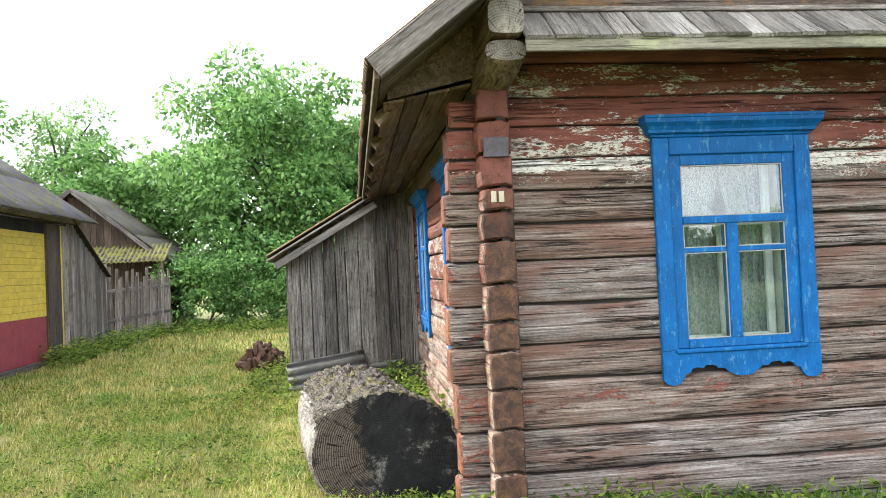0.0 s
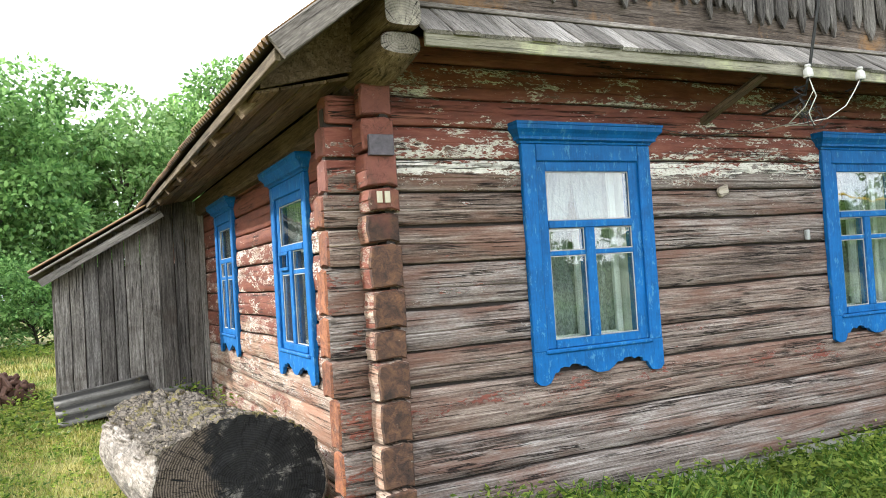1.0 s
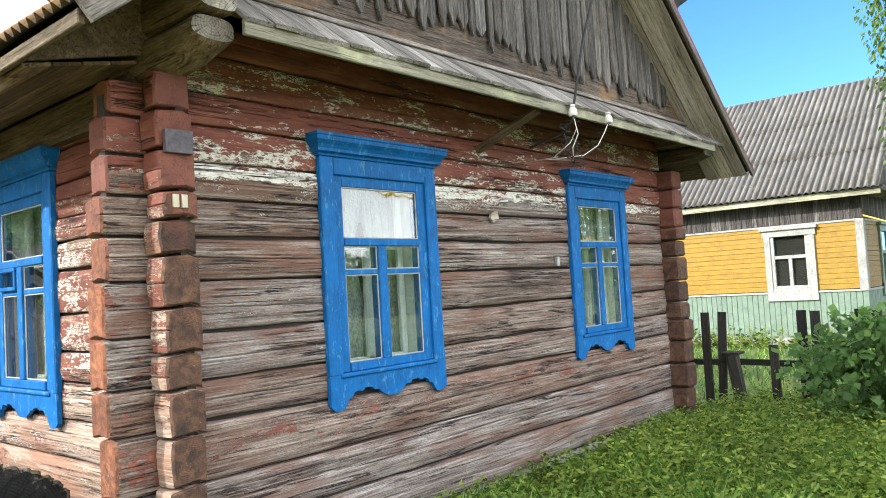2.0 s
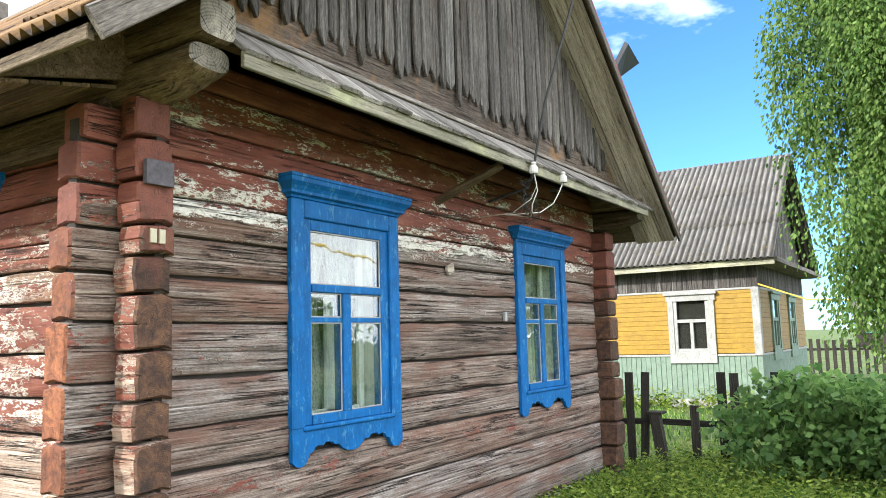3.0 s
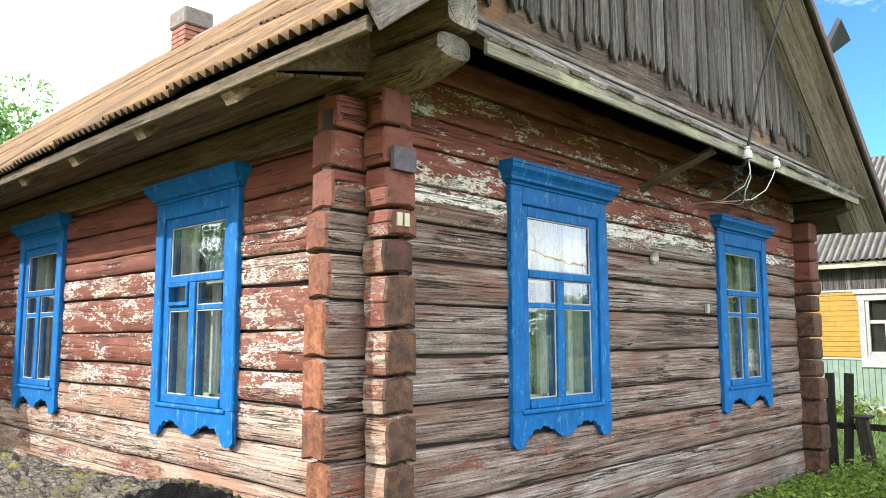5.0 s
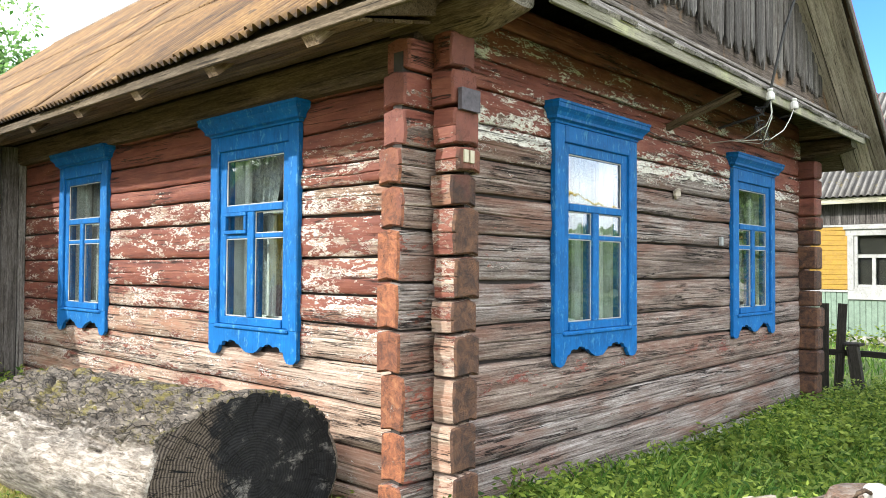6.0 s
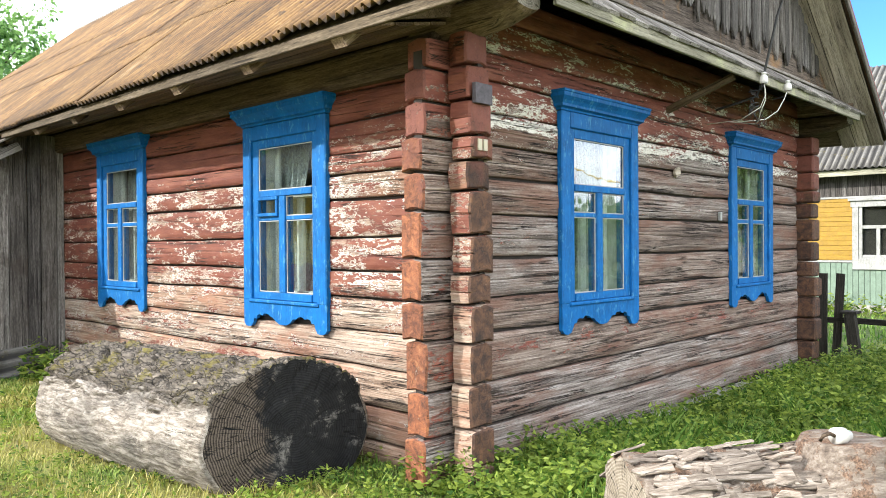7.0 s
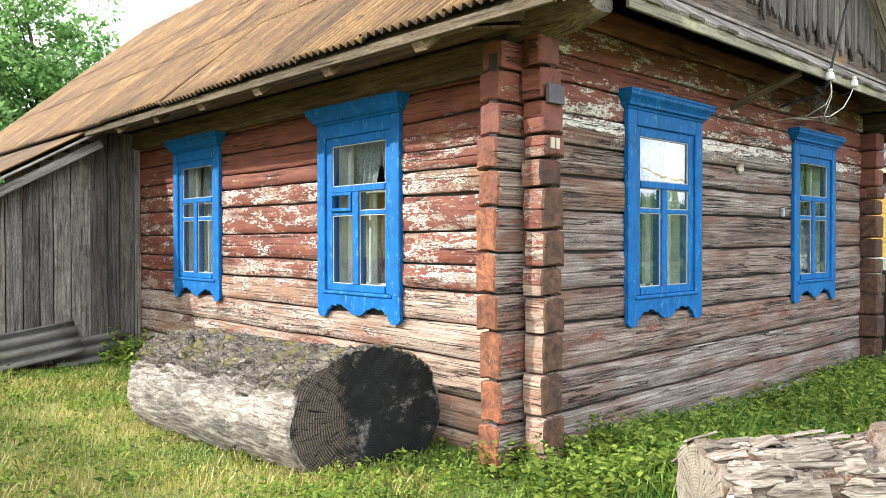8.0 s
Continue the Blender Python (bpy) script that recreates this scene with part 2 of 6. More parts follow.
def end_grain(name, axis, cols):
    """Painted ends of hewn logs: faint rings, checks that run from the heart, and paint gone in places. axis: across the end, with z."""
    m, nt, b = material(name)
    v = coords(nt, (1, 1, 1), rnd=5.0)
    gen = nd(nt, "ShaderNodeSeparateXYZ", {0: nd(nt, "ShaderNodeTexCoord").outputs["Generated"]})
    wob = tex(nt, v, 9.0, 5, 0.6)
    sx = mth(nt, "MULTIPLY", mth(nt, "SUBTRACT", gen.outputs[1 if axis == "y" else 0], 0.5), 0.15)
    sz = mth(nt, "MULTIPLY", mth(nt, "SUBTRACT", gen.outputs[2], 0.45), 0.24)
    flat_ = nd(nt, "ShaderNodeCombineXYZ", {0: sx, 1: sz}).outputs[0]
    r = nd(nt, "ShaderNodeVectorMath", {0: flat_}, operation="LENGTH").outputs["Value"]
    rings = mth(nt, "SINE", mth(nt, "ADD", mth(nt, "MULTIPLY", r, 750.0), mth(nt, "MULTIPLY", wob, 26.0)))
    n1 = mth(nt, "ADD", tex(nt, v, 16.0, 9, 0.75, 0.6), mth(nt, "MULTIPLY", rings, 0.018))
    col = ramp(nt, n1, [(0.34, cols[0]), (0.45, cols[1]), (0.55, cols[2]), (0.68, cols[3])])
    pos = nd(nt, "ShaderNodeSeparateXYZ", {0: nd(nt, "ShaderNodeNewGeometry").outputs["Position"]}).outputs[2]
    fresh = nd(nt, "ShaderNodeMapRange", {0: mth(nt, "ADD", pos, mth(nt, "MULTIPLY", mth(nt, "SUBTRACT", wob, 0.5), 1.2)), 1: 1.75, 2: 2.1, 3: 0.0, 4: 0.85}).outputs[0]
    col = mixc(nt, fresh, col, mixc(nt, tex(nt, v, 30.0, 6, 0.7), (0.115, 0.030, 0.022), (0.23, 0.080, 0.058)))
    bare = ramp(nt, tex(nt, coords(nt, (1, 1, 1), rnd=2.0), 13.0, 9, 0.76), [(0.64, 0.0), (0.655, 1.0)])
    col = mixc(nt, bare, col, ramp(nt, tex(nt, v, 50.0, 6, 0.7), [(0.35, (0.16, 0.12, 0.09)), (0.65, (0.46, 0.41, 0.35))]))
    vary = ramp(nt, nd(nt, "ShaderNodeObjectInfo").outputs["Random"], [(0, (0.72, 0.66, 0.62)), (0.5, (1.0, 1.0, 1.0)), (1, (1.25, 1.18, 1.05))])
    col = mixc(nt, 1.0, col, vary, "MULTIPLY")
    ang = mth(nt, "ARCTAN2", sz, sx)
    spoke = nd(nt, "ShaderNodeCombineXYZ", {0: mth(nt, "MULTIPLY", ang, 2.4), 1: mth(nt, "MULTIPLY", r, 5.0), 2: mth(nt, "MULTIPLY", nd(nt, "ShaderNodeObjectInfo").outputs["Random"], 30.0)}).outputs[0]
    rays = ramp(nt, tex(nt, spoke, 3.0, 4, 0.55), [(0.488, 0.0), (0.498, 1.0), (0.502, 1.0), (0.512, 0.0)])
    rays = mth(nt, "MULTIPLY", rays, ramp(nt, tex(nt, v, 12.0, 2), [(0.44, 0.0), (0.52, 1.0)]))
    col = mixc(nt, rays, col, (0.010, 0.007, 0.006))
    nt.links.new(col, b.inputs["Base Color"])
    b.inputs["Roughness"].default_value = 0.72
    h = mth(nt, "SUBTRACT", mth(nt, "ADD", mth(nt, "ADD", tex(nt, v, 70.0, 6, 0.7), mth(nt, "MULTIPLY", rings, 0.05)), mth(nt, "MULTIPLY", bare, -0.4)), rays)
    bump(nt, b, h, 0.9, 0.008)
    return m


mat_end = end_grain("painted_log_ends", "y", [(0.045, 0.016, 0.009), (0.135, 0.045, 0.020), (0.225, 0.078, 0.032), (0.31, 0.14, 0.06)])
mat_end_dark = end_grain("dark_painted_log_ends", "x", [(0.014, 0.008, 0.005), (0.048, 0.022, 0.013), (0.090, 0.042, 0.022), (0.15, 0.075, 0.036)])


def cut_face(name, cols, centre):
    """A sawn end with rings and radial cracks, in the log's own x and z."""
    m, nt, b = material(name)
    v = nd(nt, "ShaderNodeVectorMath", {0: nd(nt, "ShaderNodeTexCoord").outputs["Object"], 1: centre}, operation="SUBTRACT").outputs[0]
    flatv = nd(nt, "ShaderNodeMapping", {0: v, "Scale": (1, 0, 1)}).outputs[0]
    r = nd(nt, "ShaderNodeVectorMath", {0: flatv}, operation="LENGTH").outputs["Value"]
    wob = tex(nt, v, 5.0, 5, 0.6)
    rings = mth(nt, "SINE", mth(nt, "ADD", mth(nt, "MULTIPLY", r, 430.0), mth(nt, "MULTIPLY", wob, 22.0)))
    s3 = nd(nt, "ShaderNodeSeparateXYZ", {0: v})
    ang = mth(nt, "ARCTAN2", s3.outputs[2], s3.outputs[0])
    ck = nd(nt, "ShaderNodeCombineXYZ", {0: mth(nt, "MULTIPLY", ang, 3.0), 1: mth(nt, "MULTIPLY", r, 1.2)}).outputs[0]
    rays = mth(nt, "MAXIMUM", ramp(nt, tex(nt, ck, 4.0, 4, 0.6), [(0.60, 0.0), (0.66, 1.0)]), ramp(nt, tex(nt, ck, 2.2, 3, 0.5), [(0.490, 0.0), (0.497, 1.0), (0.503, 1.0), (0.510, 0.0)]))
    blot = tex(nt, v, 6.0, 8, 0.75)
    base = ramp(nt, blot, [(0.36, cols[0]), (0.575, cols[1]), (0.68, cols[2])])
    base = mixc(nt, mth(nt, "MULTIPLY", mth(nt, "ADD", rings, 1.0), 0.12), base, tuple(min(0.5, c * 2.2 + 0.008) for c in cols[1]))
    old = ramp(nt, mth(nt, "ADD", mth(nt, "MULTIPLY", s3.outputs[0], -1.1), mth(nt, "MULTIPLY", blot, 0.6)), [(0.47, 0.0), (0.54, 1.0)])
    grown = mth(nt, "ADD", mth(nt, "MULTIPLY", tex(nt, v, 70.0, 6, 0.75), 0.5), mth(nt, "MULTIPLY", mth(nt, "ADD", rings, 1.0), 0.14))
    base = mixc(nt, old, base, mixc(nt, ramp(nt, grown, [(0.22, 0.0), (0.62, 1.0)]), cols[3], cols[4]))
    base = mixc(nt, rays, base, (0.008, 0.008, 0.008))
    nt.links.new(base, b.inputs["Base Color"])
    b.inputs["Roughness"].default_value = 0.85
    b.inputs["Specular IOR Level"].default_value = 0.12
    h = mth(nt, "SUBTRACT", mth(nt, "MULTIPLY", rings, 0.12), rays)
    bump(nt, b, mth(nt, "ADD", h, blot), 0.6, 0.01)
    return m


def paint(name, col, worn, rough=0.45, chip=0.63):
    m, nt, b = material(name)
    v = coords(nt, (1, 1, 1), rnd=4.0)
    n1 = tex(nt, v, 6.0, 8, 0.7)
    n2 = mth(nt, "ADD", mth(nt, "MULTIPLY", n1, 0.6), mth(nt, "MULTIPLY", tex(nt, coords(nt, (1, 1, 0.12), rnd=6.0), 70.0, 5, 0.7), 0.4))
    tone = ramp(nt, n2, [(0.34, tuple(c * 0.62 for c in col)), (0.5, col), (0.64, tuple(min(1, c * 1.3) for c in col))])
    c2 = ramp(nt, tex(nt, coords(nt, (1, 1, 0.4), rnd=2.0), 26.0, 9, 0.75), [(chip, 0.0), (chip + 0.05, 0.9)])
    full = mixc(nt, c2, tone, worn)
    nt.links.new(full, b.inputs["Base Color"])
    b.inputs["Roughness"].default_value = rough
    bump(nt, b, mth(nt, "SUBTRACT", tex(nt, v, 50.0, 6, 0.7), c2), 0.28, 0.004)
    return m


def sheen(m, level):
    m.node_tree.nodes["Principled BSDF"].inputs["Specular IOR Level"].default_value = level
    return m


mat_blue = paint("blue_paint", (0.0015, 0.095, 0.29), (0.055, 0.20, 0.37), 0.58, 0.565)
sheen(mat_blue, 0.22)
mat_white = paint("white_paint", (0.62, 0.62, 0.59), (0.35, 0.33, 0.30), 0.5, 0.64)
mat_yellow = paint("yellow_paint", (0.285, 0.165, 0.012), (0.24, 0.15, 0.05), 0.6, 0.57)
mat_mint = paint("pale_green_paint", (0.145, 0.205, 0.155), (0.3, 0.36, 0.28), 0.6, 0.64)
mat_barn_yellow = paint("bright_yellow_paint", (0.62, 0.43, 0.05), (0.45, 0.32, 0.08), 0.55, 0.66)
mat_maroon = paint("maroon_paint", (0.27, 0.035, 0.045), (0.15, 0.05, 0.04), 0.55, 0.66)
mat_putty = paint("old_putty", (0.30, 0.31, 0.30), (0.2, 0.2, 0.2), 0.7)
mat_teal = paint("teal_paint", (0.03, 0.17, 0.17), (0.2, 0.3, 0.3), 0.5)

mat_grey_x = wood("grey_boards_lengthwise", "x", (0.05, 0.043, 0.038), (0.19, 0.17, 0.155), (0.34, 0.315, 0.29))
mat_grey_y = wood("grey_boards_crosswise", "y", (0.05, 0.043, 0.038), (0.17, 0.145, 0.12), (0.31, 0.27, 0.23))
mat_grey_z = wood("grey_boards_upright", "z", (0.022, 0.020, 0.019), (0.10, 0.092, 0.088), (0.23, 0.22, 0.21))
mat_brown_z = wood("brown_grey_boards_upright", "z", (0.030, 0.026, 0.024), (0.14, 0.128, 0.118), (0.29, 0.275, 0.262), stain=(0.055, 0.043, 0.035))
mat_lichen_x = wood("lichen_board", "x", (0.17, 0.165, 0.12), (0.42, 0.41, 0.32), (0.60, 0.59, 0.48), stain=(0.40, 0.41, 0.24))
mat_soffit = wood("brown_soffit_boards", "y", (0.036, 0.027, 0.018), (0.13, 0.100, 0.066), (0.25, 0.205, 0.15))
mat_beam = wood("old_beams", "y", (0.04, 0.028, 0.02), (0.15, 0.105, 0.07), (0.28, 0.215, 0.16))
mat_eave = wood("brown_eave_boards", "y", (0.032, 0.021, 0.014), (0.125, 0.082, 0.052), (0.23, 0.165, 0.11))
mat_skirt = wood("silvery_skirt_boards", "y", (0.08, 0.074, 0.07), (0.25, 0.235, 0.22), (0.42, 0.40, 0.38))
mat_pale_x = wood("pale_verge_boards", "x", (0.13, 0.11, 0.09), (0.40, 0.35, 0.29), (0.58, 0.52, 0.45))
mat_gable_beam = wood("gable_beam_wood", "x", (0.035, 0.026, 0.021), (0.15, 0.118, 0.098), (0.29, 0.25, 0.22), stain=(0.24, 0.13, 0.055))
mat_barn_wood = wood("warm_barn_boards", "z", (0.07, 0.055, 0.042), (0.26, 0.215, 0.175), (0.42, 0.37, 0.32), stain=(0.10, 0.07, 0.05))
mat_dark_wood = wood("dark_posts", "z", (0.016, 0.014, 0.012), (0.04, 0.036, 0.03), (0.085, 0.078, 0.066))


def roof_sheet(name, cols, moss, moss_at=0.6, rough=0.8, wave=0.13):
    m, nt, b = material(name)
    v = coords(nt, (1, 1, 1), world_space=True)
    n1 = tex(nt, v, 1.3, 8, 0.7, 0.4)
    n2 = tex(nt, v, 24.0, 6, 0.75)
    streak = tex(nt, coords(nt, (0.10, 1, 1), rnd=8.0), 22.0, 5, 0.7)
    n3 = mth(nt, "ADD", mth(nt, "ADD", mth(nt, "MULTIPLY", n1, 0.6), 0.2), mth(nt, "MULTIPLY", mth(nt, "SUBTRACT", n2, 0.5), 0.45))
    n3 = mth(nt, "ADD", n3, mth(nt, "MULTIPLY", mth(nt, "SUBTRACT", streak, 0.5), 0.75))
    col = ramp(nt, n3, [(0.28, cols[0]), (0.45, cols[1]), (0.6, cols[2]), (0.76, cols[3])])
    vary = ramp(nt, nd(nt, "ShaderNodeObjectInfo").outputs["Random"], [(0, 0.8), (1, 1.15)])
    col = mixc(nt, 1.0, col, vary, "MULTIPLY")
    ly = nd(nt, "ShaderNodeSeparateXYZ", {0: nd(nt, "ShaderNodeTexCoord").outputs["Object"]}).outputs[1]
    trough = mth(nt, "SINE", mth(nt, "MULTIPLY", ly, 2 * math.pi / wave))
    # corrugation shading put into the colour: dark troughs, pale crests
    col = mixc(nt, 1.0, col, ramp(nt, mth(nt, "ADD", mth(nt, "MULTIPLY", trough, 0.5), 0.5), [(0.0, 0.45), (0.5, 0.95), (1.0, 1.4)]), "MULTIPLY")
    # more painted trough shade, broken up by dark streaks down the slope
    shade_streaks = mth(nt, "MULTIPLY", ramp(nt, mth(nt, "ADD", mth(nt, "MULTIPLY", trough, 0.30), mth(nt, "MULTIPLY", streak, 0.9)), [(0.16, 1.0), (0.46, 0.0)]), 0.92)
    col = mixc(nt, shade_streaks, col, tuple(c * 0.4 for c in cols[0]))
    mm = ramp(nt, tex(nt, v, 5.0, 9, 0.75), [(moss_at, 0.0), (moss_at + 0.07, 0.9)])
    col = mixc(nt, mm, col, moss)
    nt.links.new(col, b.inputs["Base Color"])
    b.inputs["Roughness"].default_value = rough
    bump(nt, b, n2, 0.5, 0.008)
    return m


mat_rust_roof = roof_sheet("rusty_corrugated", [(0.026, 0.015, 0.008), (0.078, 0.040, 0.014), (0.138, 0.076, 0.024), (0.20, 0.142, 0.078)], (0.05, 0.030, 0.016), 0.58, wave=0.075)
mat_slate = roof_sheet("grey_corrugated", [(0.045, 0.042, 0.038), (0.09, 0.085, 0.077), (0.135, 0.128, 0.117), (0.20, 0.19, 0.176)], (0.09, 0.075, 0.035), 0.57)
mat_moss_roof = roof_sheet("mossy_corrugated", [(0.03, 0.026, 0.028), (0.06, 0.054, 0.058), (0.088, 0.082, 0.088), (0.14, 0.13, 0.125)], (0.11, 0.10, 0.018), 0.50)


def plain(name, col, rough=0.7, scale=12.0, amount=0.25, metal=0.0):
    m, nt, b = material(name)
    n1 = tex(nt, coords(nt, (1, 1, 1), rnd=3.0), scale, 7, 0.7)
    c = ramp(nt, n1, [(0.3, tuple(x * (1 - amount) for x in col)), (0.7, tuple(min(1, x * (1 + amount)) for x in col))])
    nt.links.new(c, b.inputs["Base Color"])
    b.inputs["Roughness"].default_value, b.inputs["Metallic"].default_value = rough, metal
    bump(nt, b, n1, 0.3, 0.01)
    return m


mat_cement = plain("cement_base", (0.30, 0.29, 0.265), 0.9, 9.0, 0.4)
# near-black colour that stands for shade in log gaps and behind boards
mat_core = plain("dark_shade_core", (0.03, 0.024, 0.02), 0.95)
mat_room = plain("room_plaster", (0.30, 0.29, 0.27), 0.9)
mat_porcelain = plain("white_porcelain", (0.50, 0.49, 0.46), 0.25, 12, 0.06)
mat_cable = plain("black_cable", (0.02, 0.02, 0.022), 0.5)
mat_wire = plain("pale_wire", (0.55, 0.53, 0.48), 0.5)
mat_brick = plain("chimney_brick", (0.22, 0.09, 0.062), 0.9, 30, 0.35)
mat_mortar = plain("chimney_render", (0.15, 0.128, 0.112), 0.95, 14, 0.35)
mat_steel = plain("dull_metal_plate", (0.065, 0.055, 0.065), 0.6, 30, 0.5)
mat_digit = plain("cream_digits", (0.42, 0.38, 0.28), 0.5, 20, 0.1)
mat_gutter = plain("grey_gutter", (0.22, 0.24, 0.24), 0.5, 6, 0.2, 0.3)
mat_gas = plain("yellow_pipe", (0.70, 0.48, 0.04), 0.4, 8, 0.15)


def glass():
    m, nt, b = material("window_glass")
    out = nt.nodes["Material Output"]
    nt.nodes.remove(b)
    wav = nd(nt, "ShaderNodeBump", {"Height": tex(nt, coords(nt, (1, 1, 1)), 3.0, 2), "Strength": 0.08, "Distance": 0.02})
    lw = nd(nt, "ShaderNodeLayerWeight", {"Blend": 0.5, "Normal": wav.outputs[0]}).outputs["Facing"]
    fres = mth(nt, "ADD", mth(nt, "MULTIPLY", mth(nt, "POWER", lw, 3.5), 0.85), 0.08)
    gl = nd(nt, "ShaderNodeBsdfGlossy", {"Color": (1, 1, 1, 1), "Roughness": 0.015, "Normal": wav.outputs[0]})
    tr = nd(nt, "ShaderNodeBsdfTransparent", {"Color": (0.88, 0.92, 0.90, 1)})
    mx = nd(nt, "ShaderNodeMixShader", {0: fres, 1: tr.outputs[0], 2: gl.outputs[0]})
    nt.links.new(mx.outputs[0], out.inputs[0])
    return m


mat_glass = glass()


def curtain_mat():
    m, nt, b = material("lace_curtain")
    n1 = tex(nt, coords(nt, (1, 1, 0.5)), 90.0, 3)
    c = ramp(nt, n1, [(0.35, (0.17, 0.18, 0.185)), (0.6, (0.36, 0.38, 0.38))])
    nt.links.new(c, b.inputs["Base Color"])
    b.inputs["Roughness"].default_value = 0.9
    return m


mat_curtain = curtain_mat()


def leaf_mat(name, a, c, trans=0.55):
    m, nt, b = material(name)
    r = nd(nt, "ShaderNodeNewGeometry").outputs["Random Per Island"]
    col = ramp(nt, r, [(0.0, a), (1.0, c)])
    patch = ramp(nt, tex(nt, coords(nt, (1, 1, 1), world_space=True), 0.8, 4), [(0.3, 0.75), (0.7, 1.25)])
    col = mixc(nt, 1.0, col, patch, "MULTIPLY")
    nt.links.new(col, b.inputs["Base Color"])
    b.inputs["Roughness"].default_value = 0.55
    b.inputs["Specular IOR Level"].default_value = 0.3
    out = nt.nodes["Material Output"]
    tl = nd(nt, "ShaderNodeBsdfTranslucent", {0: col})
    mx = nd(nt, "ShaderNodeMixShader", {0: trans, 1: b.outputs[0], 2: tl.outputs[0]})
    nt.links.new(mx.outputs[0], out.inputs[0])
    return m


mat_leaf = leaf_mat("tree_leaves", (0.05, 0.14, 0.03), (0.29, 0.48, 0.15), 0.42)
mat_leaf_pale = leaf_mat("pale_tree_leaves", (0.09, 0.20, 0.05), (0.34, 0.50, 0.19), 0.45)
mat_birch_leaf = leaf_mat("birch_leaves", (0.035, 0.095, 0.016), (0.19, 0.29, 0.07))
mat_weed = leaf_mat("weed_leaves", (0.028, 0.085, 0.010), (0.31, 0.39, 0.07))
mat_bush = leaf_mat("bush_leaves", (0.055, 0.13, 0.035), (0.19, 0.31, 0.09))
mat_bark = wood("tree_bark", "z", (0.03, 0.025, 0.02), (0.09, 0.075, 0.06), (0.17, 0.15, 0.13), 14.0)
mat_birch_bark = wood("birch_bark", "x", (0.05, 0.05, 0.05), (0.40, 0.39, 0.37), (0.62, 0.61, 0.58), 8.0)


def grass_mat(name, dry_bias):
    m, nt, b = material(name)
    v = coords(nt, (1, 1, 1), world_space=True)
    r = nd(nt, "ShaderNodeNewGeometry").outputs["Random Per Island"]
    green = ramp(nt, r, [(0.0, (0.035, 0.10, 0.012)), (0.6, (0.13, 0.25, 0.04)), (1.0, (0.28, 0.38, 0.10))])
    dry = ramp(nt, r, [(0.0, (0.10, 0.10, 0.02)), (0.5, (0.31, 0.29, 0.065)), (1.0, (0.56, 0.50, 0.22))])
    f = mth(nt, "ADD", tex(nt, v, 1.3, 7, 0.7), dry_bias)
    sx = nd(nt, "ShaderNodeSeparateXYZ", {0: v})
    lush = nd(nt, "ShaderNodeMapRange", {0: sx.outputs[0], 1: -0.9, 2: 0.6, 3: 0.0, 4: -0.6}).outputs[0]
    f = mth(nt, "ADD", f, lush)
    col = mixc(nt, ramp(nt, f, [(0.47, 0.0), (0.58, 1.0)]), green, dry)
    nt.links.new(col, b.inputs["Base Color"])
    b.inputs["Roughness"].default_value = 0.6
    b.inputs["Specular IOR Level"].default_value = 0.2
    out = nt.nodes["Material Output"]
    tl = nd(nt, "ShaderNodeBsdfTranslucent", {0: col})
    mx = nd(nt, "ShaderNodeMixShader", {0: 0.3, 1: b.outputs[0], 2: tl.outputs[0]})
    nt.links.new(mx.outputs[0], out.inputs[0])
    return m


mat_grass = grass_mat("grass_blades", 0.08)


def ground_mat():
    m, nt, b = material("yard_ground")
    v = coords(nt, (1, 1, 1), world_space=True)
    f = tex(nt, v, 0.9, 8, 0.7)
    sx = nd(nt, "ShaderNodeSeparateXYZ", {0: v})
    lush = nd(nt, "ShaderNodeMapRange", {0: sx.outputs[0], 1: -0.9, 2: 0.6, 3: 0.0, 4: -0.22}).outputs[0]
    f = mth(nt, "ADD", f, lush)
    col = ramp(nt, f, [(0.25, (0.06, 0.10, 0.015)), (0.42, (0.15, 0.18, 0.032)), (0.55, (0.27, 0.25, 0.06)), (0.75, (0.20, 0.15, 0.07))])
    spk = ramp(nt, tex(nt, v, 40.0, 6, 0.8), [(0.35, 0.3), (0.65, 1.3)])
    col = mixc(nt, 1.0, col, spk, "MULTIPLY")
    nt.links.new(col, b.inputs["Base Color"])
    b.inputs["Roughness"].default_value = 0.95
    bump(nt, b, tex(nt, v, 30.0, 8, 0.8), 0.8, 0.03)
    return m


mat_ground = ground_mat()


# ---- building helpers ----
def link(name, me, mat, parent=None, label=""):
    ob = new(name, me)
    for k in (mat if isinstance(mat, (list, tuple)) else [mat]):
        if k and k.name not in [q.name for q in me.materials]:
            me.materials.append(k)
    if parent:
        ob.parent = parent
    if label:
        tagged(ob, label)
    return ob


def solid(name, verts, faces, mat, parent=None, label="", smooth=False):
    """A closed mesh from computed corners, with its faces turned outwards."""
    me = bpy.data.meshes.new(name)
    me.from_pydata([tuple(v) for v in verts], [], faces)
    bm = bmesh.new()
    bm.from_mesh(me)
    bmesh.ops.recalc_face_normals(bm, faces=bm.faces)
    for f in bm.faces:
        f.smooth = smooth
    bm.to_mesh(me)
    bm.free()
    return link(name, me, mat, parent, label)


def part(name, bm, mat, parent, label=""):
    me = bpy.data.meshes.new(name)
    bm.to_mesh(me)
    bm.free()
    return link(name, me, mat, parent, label)


